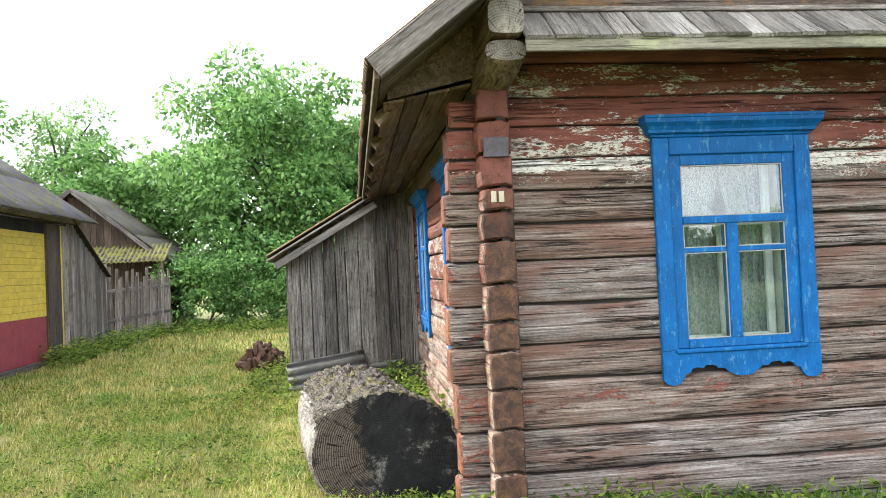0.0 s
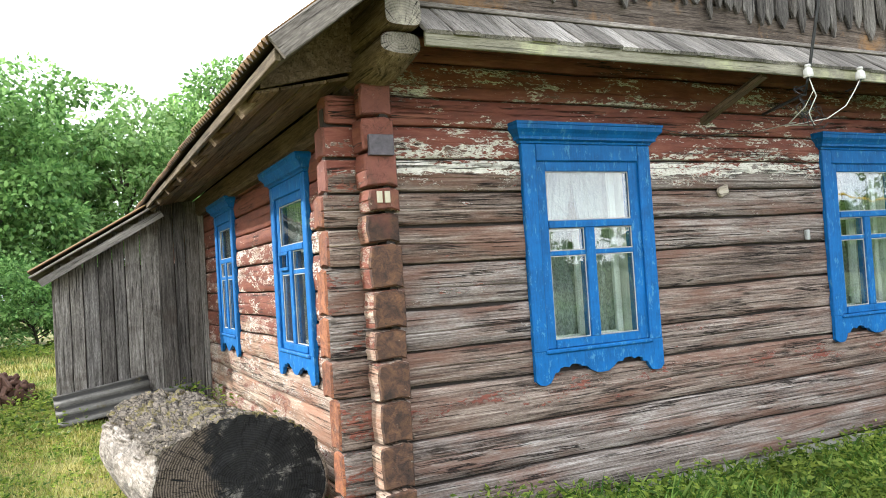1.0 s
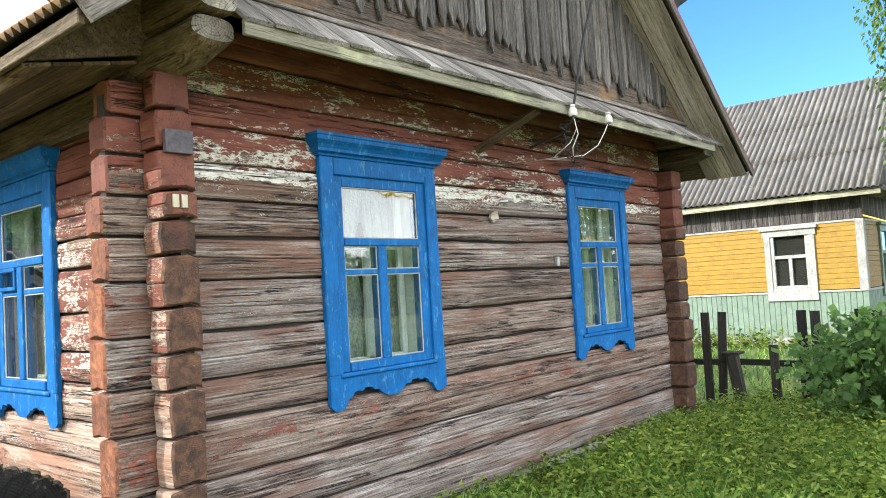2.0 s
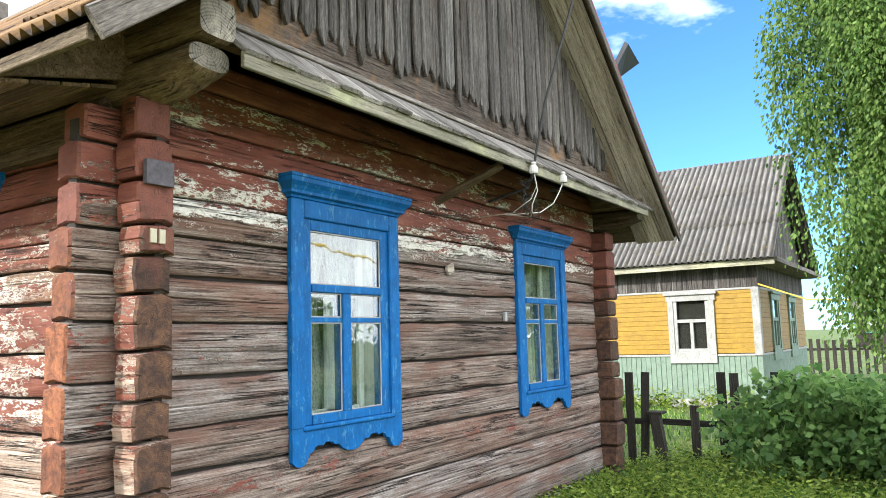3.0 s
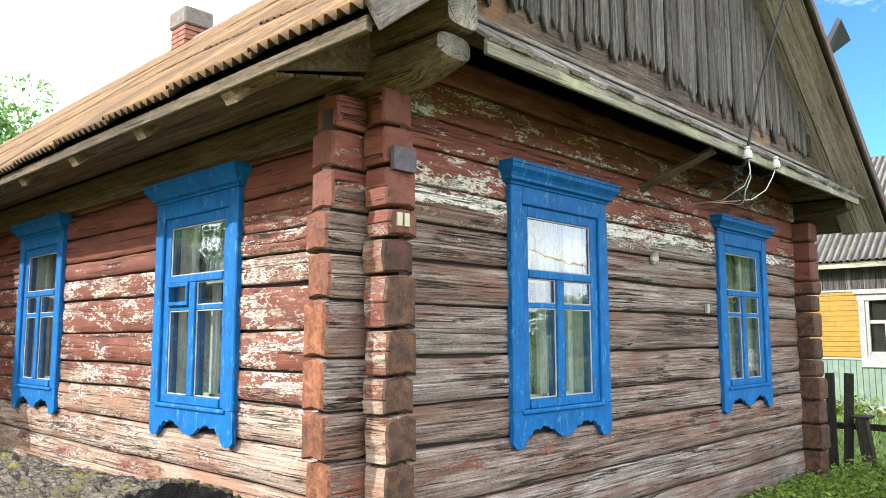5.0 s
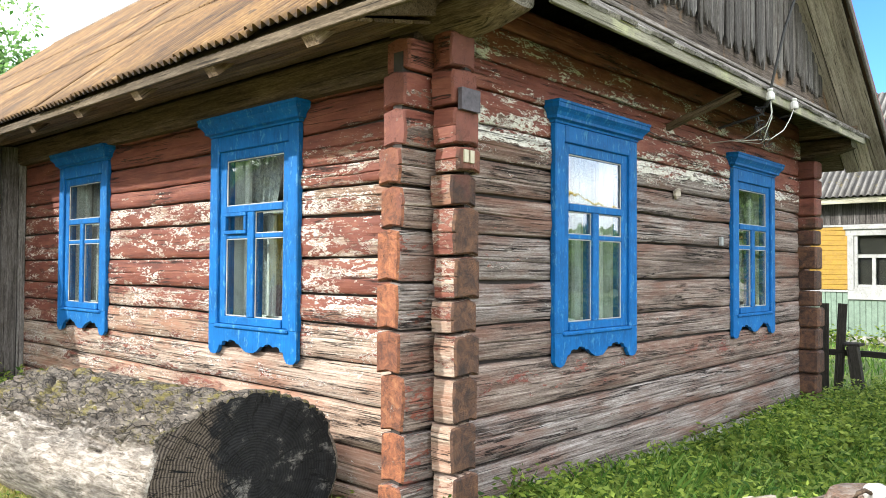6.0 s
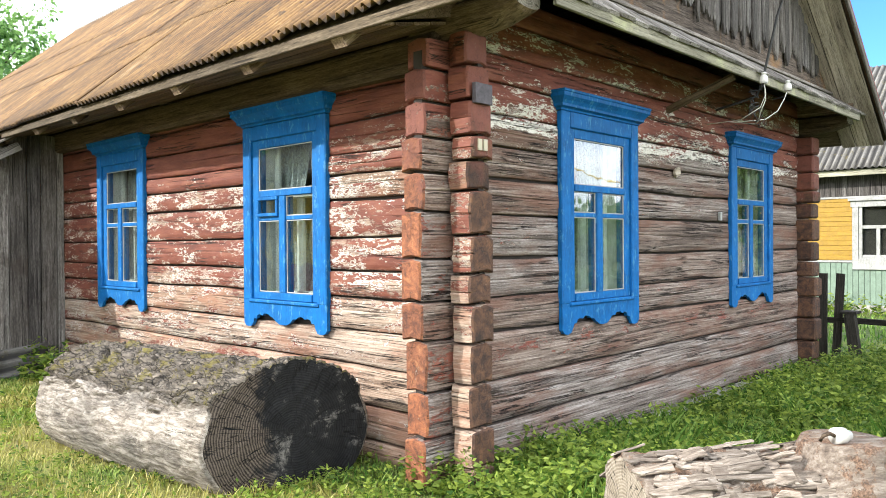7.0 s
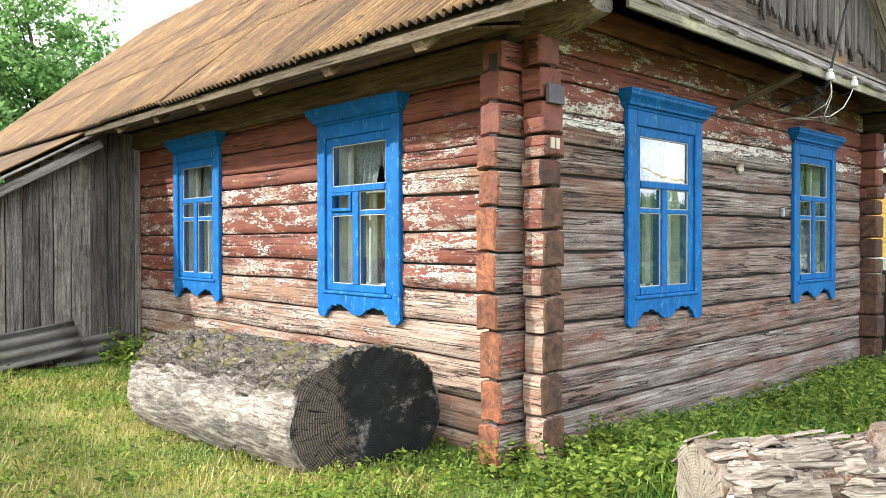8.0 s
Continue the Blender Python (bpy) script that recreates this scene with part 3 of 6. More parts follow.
def block(name, lo, hi, mat, parent=None, label="", bev=0.004):
    """A box with its edges eased."""
    bm = bmesh.new()
    bmesh.ops.create_cube(bm, size=1)
    s = [hi[i] - lo[i] for i in range(3)]
    for v in bm.verts:
        v.co = Vector([(lo[i] + hi[i]) / 2 + v.co[i] * s[i] for i in range(3)])
    if bev:
        bmesh.ops.bevel(bm, geom=list(bm.edges), offset=min(bev, min(s) * 0.3), segments=1, affect="EDGES")
    return part(name, bm, mat, parent, label)


def empty(name, label="", category="", group="", kind="", at=(0, 0, 0)):
    ob = new(name)
    ob.location = at
    ob.empty_display_size = 0.1
    return tagged(ob, label, category, group, kind)


rng = random.Random(7)


def board(name, p0, p1, across, w, t, mat, parent, tip=0.0, segs=3, wob=0.004, label=""):
    """A plank from p0 to p1; `across` points along its width, it rises t from the line along across x length. tip: a pointed start of that length."""
    p0, p1, across = Vector(p0), Vector(p1), Vector(across).normalized()
    along = (p1 - p0)
    length = along.length
    along.normalize()
    out = along.cross(across).normalized()
    c = min(0.006, w * 0.12, t * 0.4)
    sec = [(-w / 2, 0), (w / 2, 0), (w / 2, t - c), (w / 2 - c, t), (-w / 2 + c, t), (-w / 2, t - c)]
    stops = [(length * i / segs, 1.0) for i in range(segs + 1)]
    if tip:
        stops = [(0.0, 0.12), (tip, 1.0)] + [s for s in stops if s[0] > tip]
    verts, faces = [], []
    for k, (d, sc) in enumerate(stops):
        j = (rng.uniform(-wob, wob), rng.uniform(-wob * 0.5, wob * 0.5))
        for a, b in sec:
            verts.append((d, a * sc + j[0], b + j[1]))
    n = len(sec)
    for k in range(len(stops) - 1):
        for i in range(n):
            faces.append((k * n + i, k * n + (i + 1) % n, (k + 1) * n + (i + 1) % n, (k + 1) * n + i))
    faces += [tuple(range(n)), tuple(range((len(stops) - 1) * n, len(stops) * n))]
    ob = solid(name, verts, faces, lengthwise(mat), parent, label)
    width_dir = out.cross(along)
    ob.matrix_local = Matrix.Translation(p0) @ Matrix((along, width_dir, out)).transposed().to_4x4()
    return ob


def tube(name, pts, r, mat, parent=None, label="", sides=6, taper=None):
    """A round rod or limb along points; taper gives the radius at each point."""
    pts = [Vector(p) for p in pts]
    verts, faces = [], []
    for i, p in enumerate(pts):
        d = (pts[min(i + 1, len(pts) - 1)] - pts[max(i - 1, 0)]).normalized()
        ref = Vector((0, 0, 1)) if abs(d.z) < 0.9 else Vector((1, 0, 0))
        u = d.cross(ref).normalized()
        v = d.cross(u)
        rr = taper[i] if taper else r
        for s in range(sides):
            a = 2 * math.pi * s / sides
            verts.append(p + (u * math.cos(a) + v * math.sin(a)) * rr)
    for i in range(len(pts) - 1):
        for s in range(sides):
            faces.append((i * sides + s, i * sides + (s + 1) % sides, (i + 1) * sides + (s + 1) % sides, (i + 1) * sides + s))
    faces += [tuple(range(sides)), tuple(range((len(pts) - 1) * sides, len(pts) * sides))]
    return solid(name, verts, faces, mat, parent, label, smooth=True)


def nz(x, y=0.0, z=0.0):
    return noise.noise((x, y, z))


# ---- ground ----
def ground_z(x, y):
    t = min(1, max(0, x / 3.0))
    dip = -0.12 * t * t * (3 - 2 * t)
    far = 1.0 if abs(x) + abs(y) < 60 else 0.0
    return dip + far * (0.025 * nz(x * 0.7, y * 0.7) + 0.05 * nz(x * 0.15, y * 0.15, 3.0)) - 0.01


def axis_steps(lo, hi, fine_lo, fine_hi, step):
    out, a = [], fine_lo
    while a <= fine_hi:
        out.append(a)
        a += step
    g = step
    while out[-1] < hi:
        g *= 1.5
        out.append(min(hi, out[-1] + g))
    g = step
    while out[0] > lo:
        g *= 1.5
        out.insert(0, max(lo, out[0] - g))
    return out


gx, gy = axis_steps(-900, 900, -9, 10, 0.25), axis_steps(-900, 900, -6, 20, 0.25)
gverts = [(x, y, ground_z(x, y)) for y in gy for x in gx]
nx = len(gx)
gfaces = [(j * nx + i, j * nx + i + 1, (j + 1) * nx + i + 1, (j + 1) * nx + i) for j in range(len(gy) - 1) for i in range(nx - 1)]
me = bpy.data.meshes.new("ground")
me.from_pydata(gverts, [], gfaces)
for p in me.polygons:
    p.use_smooth = True
ground = tagged(link("ground", me, mat_ground), "grassy village yard of patchy dry and green turf", "ground", kind="structure")

# ---- the log house ----
L = 5.86          # width of the gable wall
DEEP = 11.5       # length of the side wall
GABLE_Z = [0.02, 0.29, 0.55, 0.846, 1.069, 1.313, 1.585, 1.806, 2.006, 2.21, 2.40, 2.58, 2.79, 2.96]
SIDE_Z = [-0.02, 0.12, 0.34, 0.593, 0.828, 1.05, 1.226, 1.447, 1.703, 1.877, 2.017, 2.22, 2.42, 2.62]
house = empty("log_house", "old log house, peeling red paint, blue windows, rusty roof", "house")


def log_piece(a0, a1, z0, z1, axis, seed, parent, lo_end=False, hi_end=False, depth=0.112, push=0.0):
    """One hewn log between a0 and a1. axis x: it faces -y; axis y: it faces -x. Ends that stick out past the corner are painted."""
    fr = [0.0, 0.007, 0.025, 0.20, 0.40, 0.46, 0.49, 0.50, 0.51, 0.54, 0.60, 0.80, 0.975, 0.993, 1.0]
    bulge = [-0.024, -0.005, 0.002, 0.006, 0.010, 0.010, 0.010, 0.010, 0.010, 0.010, 0.010, 0.006, 0.002, -0.005, -0.024]
    n = max(3, int((a1 - a0) / 0.07))
    verts, faces, caps = [], [], []
    stops = [a0 + (a1 - a0) * i / n for i in range(n + 1)]
    if lo_end:
        stops = [a0, a0 + 0.012, a0 + 0.03] + [a for a in stops if a > a0 + 0.05]
    if hi_end:
        stops = [a for a in stops if a < a1 - 0.05] + [a1 - 0.03, a1 - 0.012, a1]
    m = len(fr) + 4
    gap0, gap1 = 0.014 * max(0.0, nz(round(z0, 2) * 91.0, seed // 40, 5.0) + 0.15), 0.010 * max(0.0, nz(round(z1, 2) * 57.0, seed // 40, 3.0))
    for k, a in enumerate(stops):
        zb = z0 + 0.012 * nz(a * 0.9, round(z0, 2) * 37.0, 1.0) + 0.004 + gap0 + 0.006 * nz(a * 5, seed) + 0.014 * max(0.0, nz(a * 1.1, seed, 6.0))
        zt = z1 + 0.012 * nz(a * 0.9, round(z1, 2) * 37.0, 1.0) - 0.004 - gap1 - 0.006 * nz(a * 5, seed + 5) - 0.010 * max(0.0, nz(a * 1.1, seed, 8.0))
        out_of_wall = (lo_end and a < -0.03) or (hi_end and a > L + 0.03)
        if out_of_wall:
            zb, zt = z0 + 0.002, z1 - 0.002
        gd = max(0.0, nz(a * 0.9, seed * 1.7, 2.0) + 0.05) * 0.05
        g0 = 0.22 * nz(a * 0.55, seed * 2.3, 4.0)
        wide = 0.014 * nz(a * 0.6, seed, 9.0)
        tip = k if lo_end and k < 3 else len(stops) - 1 - k if hi_end and k > len(stops) - 4 else 3
        eased = (0.013, 0.004, 0.001, 0.0)[tip]
        proud = 0.08 * min(1.0, max(0.0, -a / 0.03)) if lo_end and axis == "y" else 0.0
        ring = []
        for j, (f, o) in enumerate(zip(fr, bulge)):
            z = zb + (zt - zb) * (f + (g0 if 4 <= j <= 10 else 0.0) * (1 if 5 <= j <= 9 else 0.75))
            out = o + wide + 0.005 * nz(a * 3, f * 5, seed) - (gd if j == 7 else gd * 0.3 if j in (6, 8) else 0.0)
            z += (0.5 - f) * 2 * eased
            ring.append((out + push + proud - eased, z))
        if out_of_wall:
            ring = [(max(o, proud + push - eased - 0.007) + 0.010 * nz(seed * 3, z * 5, 2.0) + 0.012 * nz(seed * 5, 1.0, 4.0), z) for o, z in ring]
        arch = 0.011 if out_of_wall else 0.0
        ring = [(o, z + (arch * 0.9 * max(0.0, 1 - abs(z - zb) / 0.05) - arch * max(0.0, 1 - abs(z - zt) / 0.05)) * 0.6) for o, z in ring]
        ring += [(-depth * 0.5, zt + arch * 0.5 - eased), (-depth + eased, zt - eased - arch), (-depth + eased, zb + eased), (-depth * 0.5, zb + eased + arch * 1.3)]
        for o, z in ring:
            verts.append((a, -o, z) if axis == "x" else (-o, a, z))
    for k in range(len(stops) - 1):
        for j in range(m):
            faces.append((k * m + j, k * m + (j + 1) % m, (k + 1) * m + (j + 1) % m, (k + 1) * m + j))
    faces += [tuple(range(m)), tuple(range((len(stops) - 1) * m, len(stops) * m))]
    mats = [mat_gable_log, mat_end] if axis == "x" else [mat_side_log, mat_end_dark]
    ob = solid("log", verts, faces, mats, parent, smooth=True)
    ncap = len(ob.data.polygons)
    for p in ob.data.polygons:
        c = p.center[0] if axis == "x" else p.center[1]
        tipped = (lo_end and c < a0 + 0.012) or (hi_end and c > a1 - 0.012)
        p.material_index = 1 if tipped else 0
        if tipped or (lo_end and c < -0.02) or (hi_end and c > L + 0.02):
            p.use_smooth = False
        if p.index >= ncap - 2:
            p.use_smooth = False
    return ob


def log_wall(parent, axis, joints, length, holes, lo, hi, seed):
    """Courses of logs, cut round the window openings."""
    for i in range(len(joints) - 1):
        z0, z1 = joints[i], joints[i + 1]
        cuts = [(c - 0.43, c + 0.43) for c in holes if z1 > 0.99 and z0 < 2.24]
        ends = [lo + max(rng.uniform(-0.035, 0.03), -0.012 if axis == "y" else -1.0)] + [e for c in cuts for e in c] + [hi + rng.uniform(-0.03, 0.03)]
        if axis == "x" and z0 > 2.5:
            ends[0], ends[-1] = 0.06, length - 0.06
        for k in range(0, len(ends), 2):
            log_piece(ends[k], ends[k + 1], z0, z1, axis, seed + i * 3.1 + k, parent, lo_end=(k == 0), hi_end=(axis == "x" and k + 2 == len(ends)), depth=0.165 if k == 0 and axis == "x" else 0.112)


def core(parent, name, axis, length, holes, top):
    """A wall; a dark filling behind its logs, round the openings, keeps gaps shade-dark."""
    wall = empty(name)
    wall.parent = parent
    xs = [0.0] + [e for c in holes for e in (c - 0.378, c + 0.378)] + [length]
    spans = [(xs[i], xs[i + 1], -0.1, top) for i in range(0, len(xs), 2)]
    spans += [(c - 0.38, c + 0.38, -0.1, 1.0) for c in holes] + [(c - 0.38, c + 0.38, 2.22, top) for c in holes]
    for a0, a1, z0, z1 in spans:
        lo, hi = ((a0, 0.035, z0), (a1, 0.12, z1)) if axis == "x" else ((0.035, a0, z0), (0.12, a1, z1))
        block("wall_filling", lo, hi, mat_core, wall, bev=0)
    return wall


W1, W2, S1, S2 = 1.55, 4.355, 1.69, 4.44
gable_wall = core(house, "gable_wall", "x", L, [W1, W2], 2.95)
side_wall = core(house, "side_wall", "y", DEEP, [S1, S2], 2.6)
log_wall(gable_wall, "x", GABLE_Z, L, [W1, W2], -0.26, L + 0.24, 10)
log_wall(side_wall, "y", SIDE_Z, DEEP, [S1, S2], -0.19, DEEP, 50)

# added dark blocks that stop light showing between the corner log ends
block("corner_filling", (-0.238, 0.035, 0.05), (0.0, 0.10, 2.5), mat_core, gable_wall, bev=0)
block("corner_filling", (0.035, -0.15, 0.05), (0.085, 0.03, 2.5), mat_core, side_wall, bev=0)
# the far corner: ends of the logs of the other side wall
for i in range(len(SIDE_Z) - 1):
    z0, z1 = SIDE_Z[i] - 0.05, SIDE_Z[i + 1] - 0.05
    block("log_end", (L - 0.17, -0.19 + rng.uniform(-0.02, 0.02), z0 + 0.006), (L + 0.04, 0.04, z1 - 0.006), mat_end_dark, house, bev=0.02)
block("back_wall", (L - 0.15, 0.05, -0.1), (L - 0.02, DEEP, 2.6), mat_grey_y, house)
block("end_wall", (0.02, DEEP - 0.15, -0.1), (L, DEEP, 2.6), mat_grey_x, house)
block("foundation", (-0.02, 0.03, -0.5), (L, 0.3, 0.03), mat_cement, house, "crumbling grey cement footing", 0.02)
block("foundation", (0.03, 0.3, -0.5), (0.3, DEEP, 0.0), mat_cement, house, "crumbling grey cement footing", 0.02)
block("corner_stone", (-0.06, -0.15, -0.15), (0.13, 0.05, 0.06), mat_cement, house, "grey stone under the corner", 0.03)
# inside
block("room_floor", (0.16, 0.16, 0.25), (L - 0.16, DEEP - 0.16, 0.3), mat_grey_y, house)
block("room_ceiling", (0.16, 0.16, 2.5), (L - 0.16, DEEP - 0.16, 2.56), mat_room, house)
block("partition", (0.16, 6.0, 0.3), (L - 0.16, 6.1, 2.5), mat_room, house)


def window(m, sashes_seed, vent=False):
    """A casement in a carved blue casing; x runs along its width, -y is outwards."""
    win = new("window")
    win.parent = house
    win.matrix_local = m
    tagged(win, "wooden window with a blue carved casing and lace curtains")
    hw, op, gl = 0.52, 0.415, 0.338          # half widths of casing, opening and glass
    # casing boards
    for s in (-1, 1):
        a, c = sorted((s * hw, s * op))
        block("casing_board", (a, -0.045, 0.98), (c, 0.0, 2.31), mat_blue, win, bev=0.007)
    block("head_board", (-op + 0.002, -0.043, 2.20), (op - 0.002, 0.0, 2.31), mat_blue, win, bev=0.006)
    # cornice, stepped and returned at its ends
    steps = [(0.045, 2.312), (0.05, 2.325), (0.075, 2.335), (0.075, 2.352), (0.088, 2.372), (0.112, 2.395), (0.112, 2.42), (0.118, 2.424), (0.118, 2.44), (0.02, 2.455)]
    verts, faces = [], []
    for o, z in steps:
        e = hw - 0.03 + o * 0.85
        verts += [(-e, 0.0, z), (-e, -o, z), (e, -o, z), (e, 0.0, z)]
    for k in range(len(steps) - 1):
        for i in range(4):
            faces.append((4 * k + i, 4 * k + (i + 1) % 4, 4 * k + 4 + (i + 1) % 4, 4 * k + 4 + i))
    faces += [(0, 1, 2, 3), tuple(4 * len(steps) - 4 + i for i in range(4))]
    solid("cornice", verts, faces, mat_blue, win)
    # apron with ears and a scalloped lower edge
    half = [(0.0, 0.815), (0.045, 0.818), (0.085, 0.84), (0.115, 0.865), (0.15, 0.868), (0.165, 0.885), (0.20, 0.890), (0.225, 0.888),
            (0.245, 0.872), (0.275, 0.882), (0.305, 0.872), (0.318, 0.848), (0.345, 0.845), (0.358, 0.815), (0.38, 0.785), (0.415, 0.775), (0.45, 0.782), (0.475, 0.81)]
    half = [(x * hw / 0.475, z - 0.005) for x, z in half]
    wear = [(x + 0.006 * nz(x * 40, z * 40, sashes_seed), z + 0.007 * nz(x * 30, z * 30, sashes_seed + 4.0)) for x, z in [(-x, z) for x, z in reversed(half)] + half[1:]]
    pts = [(-hw, 0.985)] + wear + [(hw, 0.985)]
    bm = bmesh.new()
    fr = [bm.verts.new((x, -0.041, z)) for x, z in pts]
    face = bm.faces.new(fr)
    ext = bmesh.ops.extrude_face_region(bm, geom=[face])
    for v in ext["geom"]:
        if isinstance(v, bmesh.types.BMVert):
            v.co.y = -0.012
    bmesh.ops.triangulate(bm, faces=[f for f in bm.faces if len(f.verts) > 4])
    bmesh.ops.recalc_face_normals(bm, faces=bm.faces)
    part("apron", bm, mat_blue, win, "carved blue apron board")
    block("sill", (-op - 0.02, -0.056, 0.962), (op + 0.02, 0.0, 0.990), mat_blue, win, bev=0.010)
    # frame and sashes, set back
    fy0, fy1 = -0.022, 0.05
    for s in (-1, 1):
        a, c = sorted((s * gl, s * (op + 0.01)))
        block("jamb", (a, fy0, 0.992), (c, fy1, 2.24), mat_blue, win)
    block("frame_head", (-gl, fy0, 2.135), (gl, fy1, 2.24), mat_blue, win)
    block("frame_sill", (-gl, fy0 - 0.012, 0.992), (gl, fy1, 1.045), mat_blue, win)
    block("transom", (-gl, fy0 - 0.008, 1.765), (gl, fy1, 1.812), mat_blue, win)
    mx0, mx1 = -0.058, 0.016
    block("mullion", (mx0, fy0 - 0.010, 1.046), (mx1, fy1, 1.764), mat_blue, win)
    bar = 1.585
    for s in (-1, 1):
        x0, x1 = (-gl, mx0) if s < 0 else (mx1, gl)
        block("glazing_bar", (x0, -0.020, bar), (x1, 0.02, bar + 0.030), mat_blue, win)
        if vent and s < 0:
            for zz in (bar + 0.031, 1.738):
                block("vent_frame", (x0 + 0.004, -0.045, zz), (x1 - 0.004, -0.018, zz + 0.026), mat_blue, win)
            for xx in (x0 + 0.004, x1 - 0.030):
                block("vent_frame", (xx, -0.045, bar + 0.058), (xx + 0.026, -0.018, 1.737), mat_blue, win)
        for z0, z1 in ((1.046, bar), (bar + 0.030, 1.764)):
            block("pane", (x0, -0.006, z0), (x1, -0.002, z1), mat_glass, win, bev=0)
            for zz in (z0, z1 - 0.008):
                block("putty", (x0 + 0.008, -0.016, zz), (x1 - 0.008, -0.007, zz + 0.008), mat_putty, win, bev=0.002)
            for xx in (x0, x1 - 0.007):
                block("putty", (xx, -0.016, z0), (xx + 0.007, -0.007, z1), mat_putty, win, bev=0.002)
    block("pane", (-gl, -0.006, 1.812), (gl, -0.002, 2.135), mat_glass, win, bev=0)
    for zz in (1.813, 2.126):
        block("putty", (-gl + 0.008, -0.016, zz), (gl - 0.008, -0.007, zz + 0.008), mat_putty, win, bev=0.002)
    for xx in (-gl, gl - 0.008):
        block("putty", (xx, -0.016, 1.813), (xx + 0.008, -0.007, 2.134), mat_putty, win, bev=0.002)
    # inner white sash behind the outer one, and the boards between
    for s in (-1, 1):
        block("inner_sash", (s * 0.30 - 0.026, 0.120, 1.0), (s * 0.30 + 0.026, 0.150, 2.22), mat_white, win)
        block("reveal_board", (s * 0.365 - 0.012, 0.052, 0.98), (s * 0.365 + 0.012, 0.20, 2.26), mat_white, win)
    block("inner_sash", (-0.045, 0.120, 1.0), (0.030, 0.150, 1.75), mat_white, win)
    block("inner_sash", (-0.272, 0.120, 1.0), (0.272, 0.150, 1.055), mat_white, win)
    block("inner_sash", (-0.272, 0.120, 1.752), (0.272, 0.150, 1.80), mat_white, win)
    block("inner_sill", (-0.352, 0.052, 0.975), (0.352, 0.26, 0.998), mat_white, win)
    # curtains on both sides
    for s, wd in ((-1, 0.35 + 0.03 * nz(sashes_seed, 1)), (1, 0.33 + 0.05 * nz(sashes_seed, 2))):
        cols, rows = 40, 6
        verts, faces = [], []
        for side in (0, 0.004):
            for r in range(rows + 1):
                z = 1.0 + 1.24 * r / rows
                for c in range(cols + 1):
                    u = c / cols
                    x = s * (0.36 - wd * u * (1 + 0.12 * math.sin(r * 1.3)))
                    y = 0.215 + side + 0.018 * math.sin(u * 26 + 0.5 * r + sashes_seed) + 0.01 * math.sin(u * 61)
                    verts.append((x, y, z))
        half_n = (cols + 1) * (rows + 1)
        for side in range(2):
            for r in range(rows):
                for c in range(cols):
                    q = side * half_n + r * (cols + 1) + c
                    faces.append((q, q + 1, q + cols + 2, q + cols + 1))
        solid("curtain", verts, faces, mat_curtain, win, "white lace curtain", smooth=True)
    return win


window(pose(W1, 0, 0), 1)
window(pose(W2, 0, 0.0), 2)
window(pose(0, S1, 0.0, 0, 0, -90), 3, vent=True)
window(pose(0, S2, 0.01, 0, 0, -90), 4)

# ---- gable, skirt roof and main roof of the log house ----
RX, RZ = 2.765, 5.32          # ridge
EX, EZ = -0.70, 2.58          # eave edge
EXR, EZR = 6.32, 2.50
VY = -0.76                    # verge
GY = -0.36                    # gable boards


def roof_z(x):
    if x <= RX:
        t = (x - EX) / (RX - EX)
        return EZ + (RZ - EZ) * t
    t = (EXR - x) / (EXR - RX)
    return EZR + (RZ - EZR) * t


gable = block("gable", (0.05, GY + 0.03, 2.95), (L - 0.05, GY + 0.06, 3.0), mat_core, house)
gv = [(0.25, GY + 0.035, 3.0), (L - 0.35, GY + 0.035, 3.0), (RX, GY + 0.035, RZ - 0.12)]
solid("gable_backing", gv + [(x, y + 0.03, z) for x, y, z in gv], [(0, 1, 2), (3, 4, 5), (0, 1, 4, 3), (1, 2, 5, 4), (2, 0, 3, 5)], mat_core, house)
x = 0.20
while x < L - 0.12:
    w = rng.uniform(0.07, 0.14)
    zt = min(roof_z(x), roof_z(x + w)) - 0.015
    zb = 3.15 + rng.choice((-0.05, -0.03, 0.03, 0.05)) + rng.uniform(-0.015, 0.015)
    if zt - zb > 0.12:
        board("gable_board", (x + w / 2, GY + rng.uniform(-0.026, 0.004), zb), (x + w / 2 + rng.uniform(-0.006, 0.006), GY - 0.005, zt), (-1, 0, 0), w - rng.uniform(0.008, 0.022), 0.022, mat_brown_z if rng.random() < 0.4 else mat_grey_z, gable, tip=rng.uniform(0.05, 0.11), wob=0.003)
    x += w
block("gable_beam", (0.10, GY - 0.0, 2.94), (L - 0.15, GY + 0.14, 3.27), mat_gable_beam, house, "weathered horizontal beam", 0.012)

